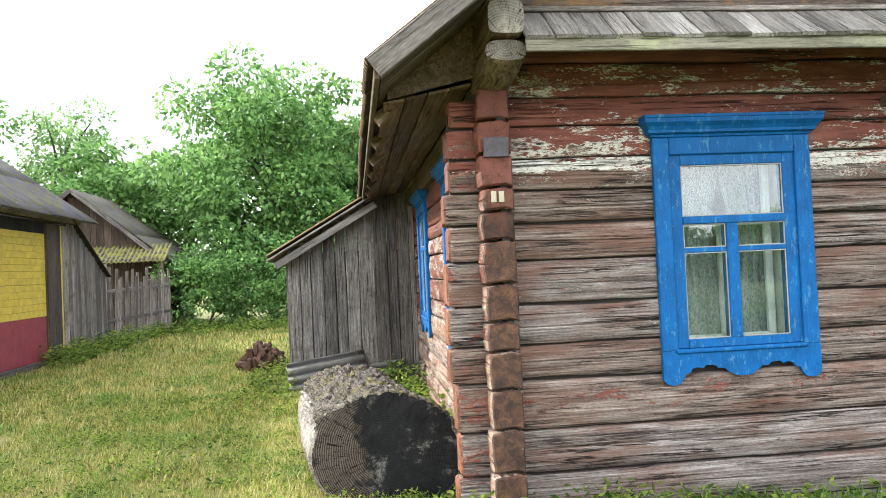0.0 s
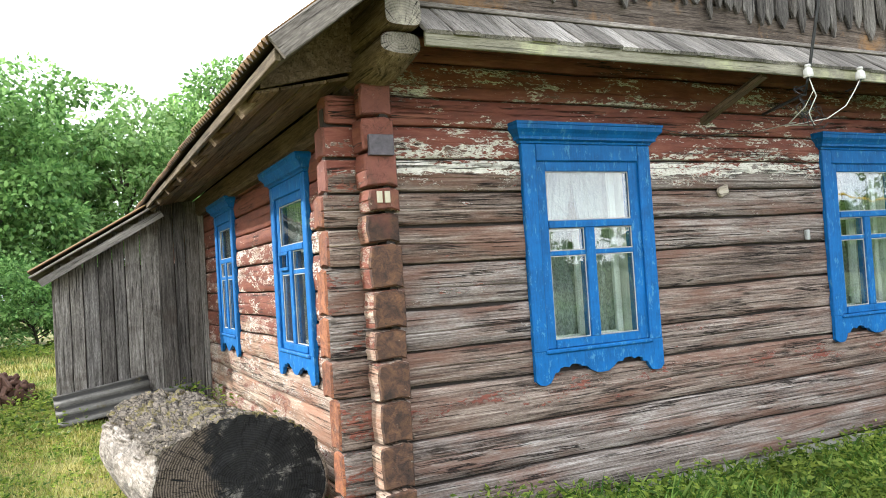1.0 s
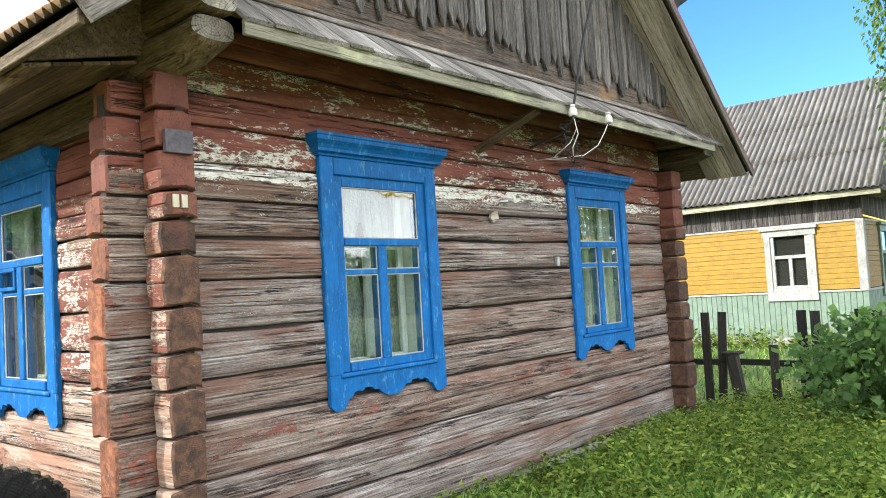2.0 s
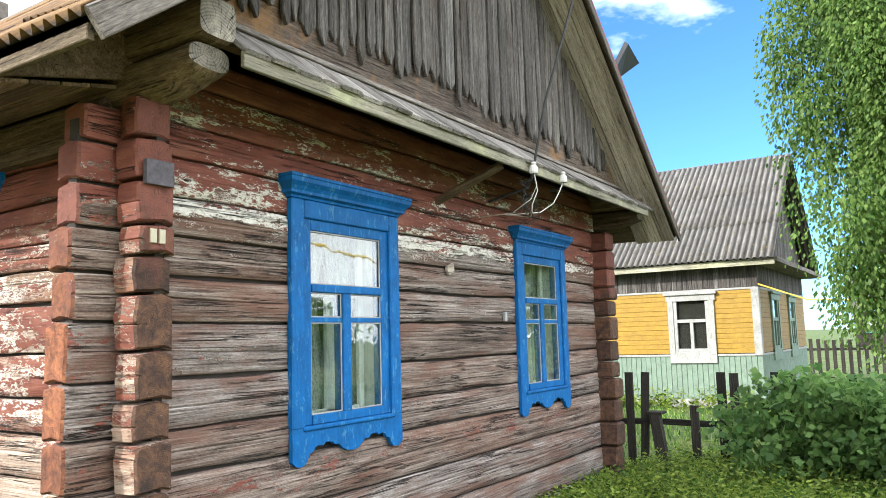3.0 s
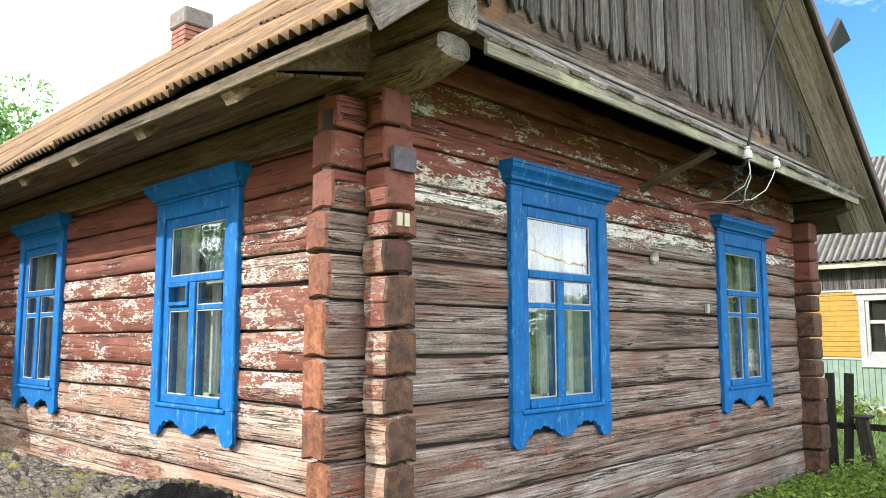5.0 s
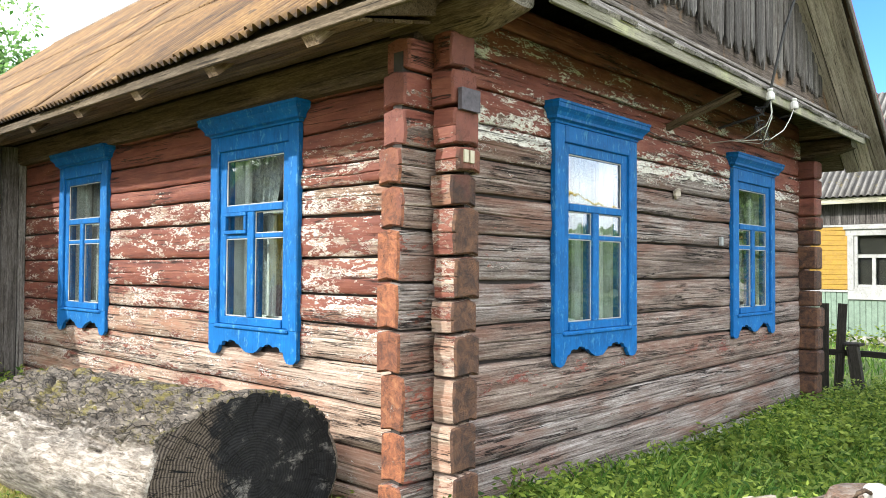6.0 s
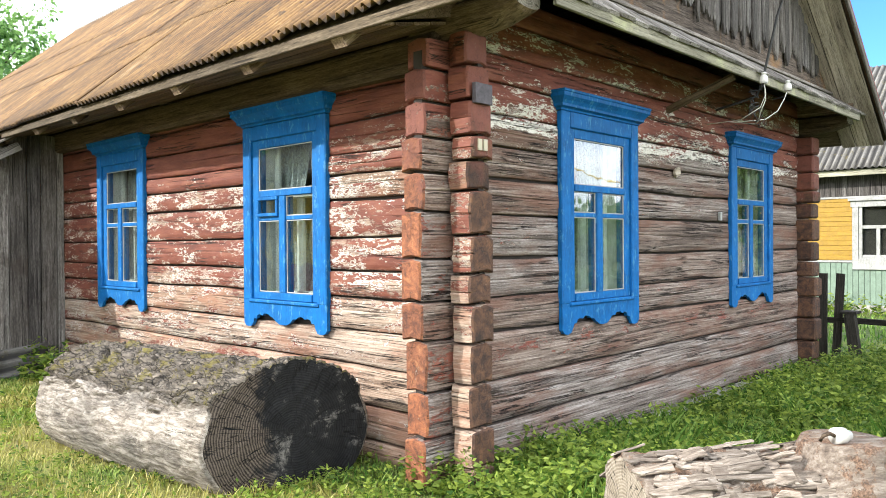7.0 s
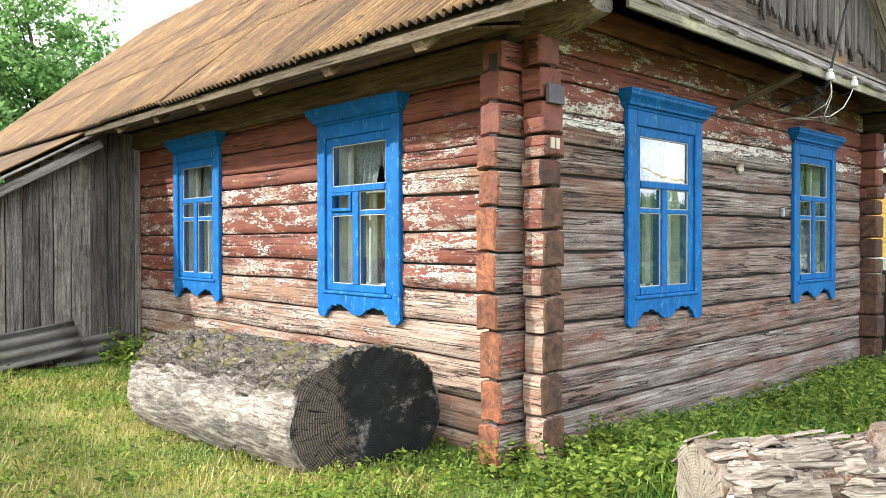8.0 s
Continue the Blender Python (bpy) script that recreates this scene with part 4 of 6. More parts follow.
# jutting plate logs that carry the gable
def plate_log(x0, x1, stops, ends, blunt=3.0):
    """A jutting log with a rounded section; stops: (y, foot, top) from the wall outwards. Its sawn end shows rings and lichen."""
    verts, faces, n = [], [], 20
    cx, hw = (x0 + x1) / 2, (x1 - x0) / 2
    for k, (y, zf, zt) in enumerate(stops):
        for q in range(n):
            a = 2 * math.pi * q / n
            c_, s_ = math.cos(a), math.sin(a)
            rx = math.copysign(abs(c_) ** (2 / blunt), c_) * hw
            rz = math.copysign(abs(s_) ** (2 / blunt), s_) * (zt - zf) / 2
            verts.append((cx + rx + 0.006 * nz(a, y * 3, x0), y, (zf + zt) / 2 + rz + 0.006 * nz(a + 4, y * 3, x0)))
    for k in range(len(stops) - 1):
        for q in range(n):
            faces.append((k * n + q, k * n + (q + 1) % n, (k + 1) * n + (q + 1) % n, (k + 1) * n + q))
    faces += [tuple(range(n)), tuple(range((len(stops) - 1) * n, len(stops) * n))]
    ob = solid("plate_log", verts, faces, [mat_beam, ends], house, "jutting hewn beam end")
    for p in ob.data.polygons:
        if len(p.vertices) > 4 and p.center.y < 0:
            p.material_index = 1


for x0 in (-0.08, L - 0.12):
    sawn = cut_face("lichened_beam_end", [(0.10, 0.09, 0.075), (0.22, 0.20, 0.17), (0.40, 0.37, 0.30), (0.20, 0.18, 0.10), (0.40, 0.36, 0.20)], (x0 + 0.11, 0.0, 2.76))
    plate_log(x0, x0 + 0.225, [(0.3, 2.585, 2.80), (-0.10, 2.585, 2.80), (-0.32, 2.615, 2.80), (-0.49, 2.665, 2.80), (-0.515, 2.68, 2.79)], sawn)
    plate_log(x0 + 0.01, x0 + 0.21, [(0.3, 2.80, 3.0), (-0.55, 2.80, 3.0), (-0.575, 2.81, 2.99)], sawn, 5.0)
    plate_log(x0 + 0.03, x0 + 0.20, [(0.3, 3.0, 3.17), (-0.45, 3.0, 3.17), (-0.47, 3.01, 3.16)], sawn, 5.0)
# skirt roof of short boards
x = 0.115
while x < L - 0.13:
    w = rng.uniform(0.13, 0.19)
    zo = rng.uniform(-0.004, 0.004)
    board("skirt_board", (x + w / 2, -0.655 + rng.uniform(-0.01, 0.01), 2.755 + zo), (x + w / 2, GY + 0.01, 2.985 + zo), (-1, 0, 0), w - 0.005, 0.022, mat_skirt, house)
    x += w
block("skirt_top_strip", (0.12, GY - 0.05, 2.985), (L - 0.14, GY - 0.0, 3.012), mat_grey_x, house)
block("skirt_fascia", (0.115, -0.645, 2.69), (L - 0.13, -0.62, 2.766), mat_lichen_x, house, "pale lichen-covered fascia board")
for bx in (2.62,):
    board("skirt_bracket", (bx, 0.01, 2.47), (bx, -0.58, 2.68), (1, 0, 0), 0.05, 0.05, mat_beam, house)


def corrugated(name, width, length, wave, amp, thick=0.006):
    """A sheet in its own coordinates: x down the slope, y across, z out."""
    cols, rows = int(width / wave * 8), 4
    verts, faces = [], []
    for side in (0, -thick):
        for r in range(rows + 1):
            for c in range(cols + 1):
                y = width * c / cols
                verts.append((length * r / rows, y, side + amp * math.sin(2 * math.pi * y / wave)))
    n = cols + 1
    h = n * (rows + 1)
    for r in range(rows):
        for c in range(cols):
            q = r * n + c
            faces += [(q, q + n, q + n + 1, q + 1), (h + q, h + q + 1, h + q + n + 1, h + q + n)]
    for c in range(cols):
        faces += [(c, c + 1, h + c + 1, h + c), (rows * n + c, h + rows * n + c, h + rows * n + c + 1, rows * n + c + 1)]
    for r in range(rows):
        faces += [(r * n, h + r * n, h + r * n + n, r * n + n), (r * n + cols, r * n + n + cols, h + r * n + n + cols, h + r * n + cols)]
    me = bpy.data.meshes.new(name)
    me.from_pydata(verts, [], faces)
    for p in me.polygons:
        p.use_smooth = True
    return me


def slope_sheets(parent, me, mat, top, foot, y0, y1, rows, width, length, lift=0.02, rise=None):
    """Lays sheets in overlapping rows from the ridge to the eave, top and foot as (x, z)."""
    n = int((y1 - y0) / width)
    for c in range(n):
        # the ridge may climb along the roof; each column leans with it
        ya, yb = y0 + c * width, y0 + (c + 1) * width
        ra, rb = (rise(ya), rise(yb)) if rise else (0.0, 0.0)
        d = Vector((foot[0] - top[0], 0, foot[1] - top[1] - ra))
        total = d.length
        d.normalize()
        nrm = d.cross(Vector((0, 1, 0)))
        if nrm.z < 0:
            nrm = -nrm
        ydir = nrm.cross(d)
        step = (total - length) / max(1, rows - 1)
        for r in range(rows):
            ob = new("roof_sheet", me)
            if mat.name not in [q.name for q in me.materials]:
                me.materials.append(mat)
            ob.parent = parent
            o = Vector((top[0], ya, top[1] + ra)) + d * (r * step + rng.uniform(-0.012, 0.012)) + nrm * (lift - 0.009 * r + 0.035)
            lean_ = math.degrees(math.atan2((rb - ra) * (1 - (r * step + length / 2) / total), width))
            mm = Matrix((d, ydir, nrm)).transposed().to_4x4()
            if ydir.y < 0:
                o.y += width
                o.z += (rb - ra) * (1 - (r * step + length / 2) / total)
            ob.matrix_local = Matrix.Translation(o) @ mm @ pose(0, 0, 0, lean_ if ydir.y > 0 else -lean_, rng.uniform(-0.2, 0.2), rng.uniform(-0.3, 0.3))


def ridge_rise(y):
    """The ridge climbs from the verge to its full height."""
    t = min(1.0, max(0.0, (y - VY) / 3.1))
    return 0.31 * (0.65 * t + 0.35 * t * t * (3 - 2 * t))


roof = empty("roof")
roof.parent = house
small_wave = corrugated("rusty_sheet", 0.76, 1.95, 0.075, 0.019)
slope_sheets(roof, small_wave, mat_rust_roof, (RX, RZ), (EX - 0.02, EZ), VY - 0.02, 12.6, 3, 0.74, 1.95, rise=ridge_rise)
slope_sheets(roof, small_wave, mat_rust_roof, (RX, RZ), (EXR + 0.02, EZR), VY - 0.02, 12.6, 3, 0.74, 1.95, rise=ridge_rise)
# roof deck, boards seen from below at the verge
for sgn, ex, ez in ((1, EX, EZ), (-1, EXR, EZR)):
    d = Vector((RX - ex, 0, RZ - ez))
    for k in range(3):
        y = VY + 0.015 + k * 0.145
        board("verge_board", (ex + 0.03 * sgn, y + 0.07, ez - 0.01), (RX, y + 0.07, RZ - 0.015), (0, -sgn, 0), 0.138, 0.02, mat_pale_x if sgn < 0 else mat_soffit, roof)
    verts = [(ex + 0.05 * sgn, GY + 0.05, ez), (RX, GY + 0.05, RZ - 0.02), (ex + 0.05 * sgn, 12, ez), (RX, 12, RZ - 0.02)]
    solid("roof_deck", verts + [(a, b, c + 0.018) for a, b, c in verts], [(0, 1, 3, 2), (4, 5, 7, 6), (0, 1, 5, 4), (2, 3, 7, 6), (0, 2, 6, 4), (1, 3, 7, 5)], mat_soffit, roof)
# barge boards
dl = Vector((RX - EX, 0, RZ - EZ)).normalized()
up = Vector((-dl.z, 0, dl.x))
b0 = Vector((EX - 0.01, VY - 0.025, EZ + 0.005))
board("barge_board", b0 - up * 0.02, b0 + dl * 2.75 - up * 0.03, up, 0.12, 0.028, mat_grey_x, roof, label="wide grey lichen-spotted barge board")
board("barge_board", b0 + dl * 2.6 + up * 0.0, b0 + dl * 4.42 + up * 0.02, up, 0.06, 0.024, mat_grey_x, roof)
for k in range(16):
    p = b0 + dl * (2.75 + k * 0.105) + up * 0.055
    board("shingle", p + Vector((0, -0.02, 0)), p + dl * 0.2 + up * 0.012, (0, 1, 0), 0.12, 0.014, mat_grey_x, roof)
dr = Vector((RX - EXR, 0, RZ - EZR)).normalized()
upr = Vector((dr.z, 0, -dr.x))
r0 = Vector((EXR + 0.01, VY - 0.02, EZR - 0.01))
board("barge_board", r0, r0 + dr * 4.4, -upr, 0.07, 0.024, mat_grey_x, roof)
tube("verge_edge", [r0 + upr * 0.055 + dr * 0.0, r0 + upr * 0.06 + dr * 2.2, r0 + upr * 0.055 + dr * 4.4], 0.018, mat_maroon, roof, "rusty red metal edge")
# ridge cap stub and a bent sheet on the far verge
ys = [VY - 0.05 + k * 0.67 for k in range(21)]
board_pts = [(y, RZ + ridge_rise(y)) for y in ys]
cap_v = [(RX + dx, y, z + dz) for y, z in board_pts for dx, dz in ((-0.11, 0.0), (-0.08, 0.05), (0.0, 0.078), (0.08, 0.05), (0.11, 0.0))]
solid("ridge_cap", cap_v, [(5 * k + i, 5 * k + (i + 1) % 5, 5 * k + 5 + (i + 1) % 5, 5 * k + 5 + i) for k in range(20) for i in range(5)] + [(0, 1, 2, 3, 4), (100, 101, 102, 103, 104)], mat_grey_y, roof)
hk = r0 + dr * 2.2 + upr * 0.06
fl = [(-0.05, 0, 0.05), (0.16, -0.06, 0.34), (0.72, 0.02, 0.33), (0.36, 0.10, 0.10), (0.22, 0.16, -0.12)]
solid("bent_flashing", [hk + Vector(p) for p in fl] + [hk + Vector(p) + Vector((-0.01, 0.03, 0.03)) for p in fl],
      [(0, 1, 2, 3, 4), (5, 6, 7, 8, 9)] + [(i, (i + 1) % 5, 5 + (i + 1) % 5, 5 + i) for i in range(5)], mat_cable, roof, "dark bent metal flashing")

# under the eave: wall plate, rafters, fascia
block("wall_plate", (-0.10, 0.06, 2.44), (0.10, DEEP, 2.66), mat_beam, house, "hewn wall plate under the eave", 0.03)
y = 0.25
while y < 11.5:
    board("rafter", (EX + 0.06, y, EZ - 0.10), (0.25, y, EZ + 0.63), (0, 1, 0), 0.10, 0.075, mat_beam, roof)
    y += 0.92
block("eave_batten", (EX - 0.0, VY, EZ - 0.055), (EX + 0.03, 11.8, EZ + 0.005), mat_soffit, roof)
board("eave_soffit", (EX + 0.02, 5.4, EZ - 0.005), (-0.02, 5.4, EZ + 0.51), (0, 1, 0), 12.3, 0.016, mat_soffit, roof, segs=1)

solid("back_gable", [(0.0, 11.6, 2.5), (L, 11.6, 2.5), (RX, 11.6, RZ - 0.05), (0.0, 11.7, 2.5), (L, 11.7, 2.5), (RX, 11.7, RZ - 0.05)],
      [(0, 1, 2), (3, 4, 5), (0, 1, 4, 3), (1, 2, 5, 4), (2, 0, 3, 5)], mat_grey_z, house)
block("attic_floor", (0.0, 0.14, 2.63), (L, 11.6, 2.68), mat_soffit, house)
for k in range(4):
    board("soffit_board", (EX + 0.14 + k * 0.135, -0.02, EZ - 0.0 + k * 0.028), (EX + 0.14 + k * 0.135, 11.6, EZ + 0.0 + k * 0.028), (0.98, 0, 0.2), 0.13, 0.018, mat_eave, roof, segs=6)
ev = [(EX + 0.10, EZ + 0.0), (-0.10, EZ + 0.12), (0.10, EZ + 0.12), (0.10, EZ + 0.60), (EX + 0.10, EZ + 0.06)]
solid("eave_end_board", [(x, -0.045, z) for x, z in ev] + [(x, -0.02, z) for x, z in ev], [(0, 1, 2, 3, 4), (5, 6, 7, 8, 9)] + [(i, (i + 1) % 5, 5 + (i + 1) % 5, 5 + i) for i in range(5)], mat_beam, roof)
# chimney
ch = empty("chimney")
ch.parent = house
for zi in range(9):
    for s_ in range(2):
        for t_ in range(2):
            x_, y_, z_ = RX - 0.20 + 0.202 * s_, 7.05 + 0.212 * t_ + (0.01 if zi % 2 else 0), 5.20 + zi * 0.073
            block("brick", (x_, y_, z_), (x_ + 0.196, y_ + 0.205, z_ + 0.066), mat_brick, ch, bev=0.006)
block("chimney_head", (RX - 0.225, 7.02, 5.86), (RX + 0.225, 7.50, 6.12), mat_mortar, ch, "grey rendered chimney head", 0.02)

# ---- on the gable wall: number, plate, insulators, cables ----
sign = empty("house_number", "cream house number bars on the corner log", "house number")
for dx in (-0.050, -0.004):
    block("numeral_bar", (0.035 + dx - 0.016, -0.212, 1.93), (0.035 + dx + 0.016, -0.190, 1.995), mat_digit, sign, bev=0.002)
plate = block("metal_plate", (-0.062, -0.218, 2.195), (0.085, -0.190, 2.31), mat_steel, None, bev=0.002)
tagged(plate, "small dull metal plate nailed to the corner log", "plate")


def insulator(at):
    ins = empty("insulator", "white porcelain cable insulator under the skirt roof", "insulator", "cable insulators")
    bm = bmesh.new()
    prof = [(0.0, 0.055), (0.018, 0.052), (0.022, 0.04), (0.017, 0.03), (0.030, 0.015), (0.034, -0.02), (0.030, -0.035), (0.0, -0.035)]
    rings = []
    for r, z in prof:
        rings.append([bm.verts.new((r * math.cos(a), r * math.sin(a), z)) for a in (2 * math.pi * k / 12 for k in range(12))] if r else [bm.verts.new((0, 0, z))])
    for a, b in zip(rings, rings[1:]):
        for k in range(12):
            q = [a[k % len(a)], a[(k + 1) % len(a)], b[(k + 1) % len(b)], b[k % len(b)]]
            q = list(dict.fromkeys(q))
            bm.faces.new(q)
    bmesh.ops.recalc_face_normals(bm, faces=bm.faces)
    cap = part("porcelain_cap", bm, mat_porcelain, ins)
    tube("pin", [(0, 0, -0.03), (0, 0.02, -0.08), (0, 0.12, -0.09)], 0.007, mat_cable, ins)
    ins.matrix_world = pose(*at)
    return ins


insulator((2.89, -0.70, 2.70))
insulator((3.42, -0.70, 2.715))
cab = empty("service_cable", "black overhead service cable with loose pale wires", "cable")
tube("cable", [(3.45, -2.45, 8.2), (3.14, -1.78, 6.1), (3.0, -1.17, 4.35), (2.94, -0.79, 3.2), (2.93, -0.68, 2.72), (2.95, -0.62, 2.58), (2.90, -0.3, 2.5)], 0.011, mat_cable, cab)
tube("wire", [(2.89, -0.70, 2.68), (2.93, -0.70, 2.58), (2.86, -0.68, 2.47), (2.92, -0.5, 2.40), (3.05, -0.45, 2.42), (2.95, -0.2, 2.40)], 0.004, mat_wire, cab)
tube("wire", [(3.42, -0.70, 2.69), (3.36, -0.69, 2.60), (3.30, -0.66, 2.50), (3.18, -0.6, 2.42), (3.0, -0.4, 2.40)], 0.004, mat_wire, cab)
for k in range(3):
    c = Vector((2.98 + 0.05 * k, -0.60, 2.46 - 0.02 * k))
    tube("wire", [c + Vector((0.09 * math.cos(a), 0.02 * math.sin(3 * a), 0.075 * math.sin(a))) for a in (2 * math.pi * q / 14 for q in range(14))], 0.003, mat_cable, cab)
for k in range(4):
    c = Vector((2.90 + 0.06 * k, -0.62 + 0.04 * k, 2.60 - 0.05 * k))
    tube("wire", [c + Vector((0.045 * math.cos(a), 0.03 * math.sin(a + k), 0.035 * math.sin(a) - 0.012 * a / 6.28)) for a in (0.5 * q for q in range(20))], 0.0028, mat_cable, cab)
tube("wire", [(2.89, -0.70, 2.67), (2.98, -0.68, 2.55), (2.92, -0.66, 2.44), (3.03, -0.6, 2.385), (3.16, -0.52, 2.39), (3.10, -0.3, 2.43)], 0.0045, mat_wire, cab)
tube("wire", [(2.9, -0.05, 2.42), (2.6, -0.03, 2.39), (2.3, -0.03, 2.42), (2.0, -0.03, 2.46)], 0.003, mat_cable, cab)

chip = board("wood_patch", (2.70, -0.012, 1.985), (2.80, -0.012, 2.0), (0, 0, 1), 0.075, 0.022, mat_pale_x, None, tip=0.02, wob=0.006)
tagged(chip, "pale splintered wood patch nailed to the logs", "wood patch")
tab = block("junction_box", (3.60, -0.035, 1.60), (3.64, -0.005, 1.68), mat_putty, None, bev=0.006)
tagged(tab, "small white plastic box fixed beside the window", "junction box")

# ---- lean-to shed of grey boards ----
SY = 5.95
shed = empty("lean_to_shed", "lean-to shed of weathered grey upright boards", "shed")
x = -1.74
while x < -0.02:
    w = rng.uniform(0.13, 0.21)
    w = min(w, -0.005 - x)
    zt = 2.62 + (x + w / 2 + 0.5) * 0.58 - 0.05
    if w > 0.03:
        board("wall_board", (x + w / 2, SY + rng.uniform(0, 0.012), 0.03 + rng.uniform(-0.02, 0.03)), (x + w / 2, SY + 0.005, min(zt, 2.62)), (-1, 0, 0), w - rng.uniform(0.004, 0.012), 0.025, mat_brown_z if rng.random() < 0.6 else mat_grey_z, shed, segs=5)
    x += w
y = SY + 0.03
while y < 9.2:
    w = rng.uniform(0.14, 0.2)
    board("wall_board", (-1.74, y + w / 2, 0.0), (-1.74, y + w / 2, 1.84), (0, 1, 0), w - 0.004, 0.025, mat_brown_z, shed)
    y += w
# added dark block behind the boards, keeps light out of their slits
block("inner_lining", (-1.70, SY + 0.04, 0.0), (-0.02, SY + 0.06, 1.85), mat_core, shed, bev=0)
block("corner_post", (-1.735, SY + 0.03, -0.05), (-1.63, SY + 0.13, 1.85), mat_grey_z, shed)
sl = Vector((-0.45, 0, 2.63)) - Vector((-1.98, 0, 1.745))
for k in range(18):
    yy = SY - 0.20 + k * 0.2
    board("roof_board", (-1.98, yy, 1.745), (-0.42, yy, 2.65), (0, 1, 0), 0.215, 0.022, mat_grey_x, shed)
board("verge_trim", (-1.90, SY - 0.235, 1.72), (-0.55, SY - 0.235, 2.50), (0, -1, 0), 0.03, 0.09, mat_skirt, shed)
shed_sheet = corrugated("shed_roof_sheet", 1.13, 1.75, 0.113, 0.016)
for k in range(3):
    ob = new("roof_sheet", shed_sheet)
    if not shed_sheet.materials:
        shed_sheet.materials.append(mat_rust_roof)
    ob.parent = shed
    d = (Vector((-2.03, 0, 1.745)) - Vector((-0.46, 0, 2.65))).normalized()
    nrm = Vector((-d.z, 0, d.x)) if -d.z > 0 and d.x > 0 else Vector((d.z, 0, -d.x))
    if nrm.z < 0:
        nrm = -nrm
    ob.matrix_local = Matrix.Translation(Vector((-0.46, SY - 0.24 + k * 1.1, 2.655)) + nrm * 0.045) @ Matrix((d, nrm.cross(d), nrm)).transposed().to_4x4() @ Matrix.Translation((0, -1.13 if nrm.cross(d).y < 0 else 0, 0))

# two pieces of roofing slate leaning at its foot
for at, ln, tilt in (((-1.76, SY - 0.24, 0.02), 1.05, -8), ((-0.98, SY - 0.18, 0.0), 0.80, -5)):
    me = corrugated("slate_piece", 0.40, ln, 0.13, 0.018)
    sp = tagged(link("roofing_slate", me, mat_slate), "grey corrugated slate offcut leaning against the shed", "roofing slate", "slate offcuts")
    sp.matrix_world = pose(*at, 62, tilt, 0)
    sp.matrix_world = Matrix.Translation(at) @ Matrix.Rotation(radians(tilt), 4, "Y") @ Matrix.Rotation(radians(60), 4, "X")

# ---- felled logs ----
def log_bark():
    m, nt, b = material("bare_log_and_bark")
    v = coords(nt, (1, 1, 1))
    sp = nd(nt, "ShaderNodeSeparateXYZ", {0: v})
    up_n = nd(nt, "ShaderNodeSeparateXYZ", {0: nd(nt, "ShaderNodeNewGeometry").outputs["Normal"]}).outputs[2]
    edge = mth(nt, "ADD", mth(nt, "MULTIPLY", sp.outputs[2], 2.1), mth(nt, "MULTIPLY", mth(nt, "SUBTRACT", tex(nt, v, 5.0, 7, 0.65), 0.5), 0.7))
    isbark = ramp(nt, edge, [(0.44, 0.0), (0.50, 1.0)])
    g = tex(nt, coords(nt, (1, 0.12, 1)), 46.0, 10, 0.78, 0.5)
    ripple = tex(nt, coords(nt, (1, 0.35, 1)), 26.0, 7, 0.68, 1.1)
    g = mth(nt, "ADD", mth(nt, "MULTIPLY", g, 0.55), mth(nt, "MULTIPLY", ripple, 0.45))
    bare = ramp(nt, g, [(0.37, (0.035, 0.026, 0.019)), (0.46, (0.16, 0.132, 0.105)), (0.52, (0.265, 0.232, 0.195)), (0.61, (0.42, 0.385, 0.335))])
    stain = ramp(nt, tex(nt, coords(nt, (1, 0.4, 1)), 4.0, 6, 0.7), [(0.35, 0.35), (0.55, 1.0)])
    bare = mixc(nt, 1.0, bare, stain, "MULTIPLY")
    warp = nd(nt, "ShaderNodeVectorMath", {0: coords(nt, (1, 0.30, 1)), 1: nd(nt, "ShaderNodeVectorMath", {0: nd(nt, "ShaderNodeTexNoise", {"Vector": v, "Scale": 9.0, "Detail": 5.0}).outputs["Color"], 1: (0.09, 0.09, 0.09)}, operation="MULTIPLY").outputs[0]}, operation="ADD").outputs[0]
    vor = nd(nt, "ShaderNodeTexVoronoi", {"Vector": warp, "Scale": 19.0}, feature="DISTANCE_TO_EDGE").outputs[0]
    vb = mth(nt, "MULTIPLY", ramp(nt, vor, [(0.0, 0.0), (0.09, 1.0)]), ramp(nt, tex(nt, coords(nt, (1, 0.35, 1)), 34.0, 9, 0.8), [(0.36, 0.22), (0.58, 1.0)]))
    bark = mixc(nt, vb, (0.010, 0.007, 0.005), (0.35, 0.295, 0.235))
    moss = ramp(nt, tex(nt, v, 5.5, 11, 0.78), [(0.515, 0.0), (0.57, 0.9)])
    bark = mixc(nt, mth(nt, "MULTIPLY", moss, mth(nt, "ADD", mth(nt, "MULTIPLY", vb, 0.7), 0.3)), bark, (0.27, 0.225, 0.02))
    col = mixc(nt, isbark, bare, bark)
    nt.links.new(col, b.inputs["Base Color"])
    lines = ramp(nt, tex(nt, coords(nt, (1, 0.04, 1)), 24.0, 5, 0.6), [(0.485, 0.0), (0.497, 1.0), (0.503, 1.0), (0.515, 0.0)])
    lines = mth(nt, "MULTIPLY", lines, ramp(nt, tex(nt, v, 4.0, 2), [(0.45, 0.0), (0.55, 0.9)]))
    nt.links.new(mixc(nt, lines, col, (0.02, 0.016, 0.012)), b.inputs["Base Color"])
    b.inputs["Roughness"].default_value = 0.9
    h = mth(nt, "ADD", mth(nt, "MULTIPLY", isbark, mth(nt, "ADD", mth(nt, "MULTIPLY", vb, 0.9), 0.6)), mth(nt, "MULTIPLY", g, 0.3))
    bump(nt, b, h, 1.0, 0.035)
    return m


mat_log = log_bark()


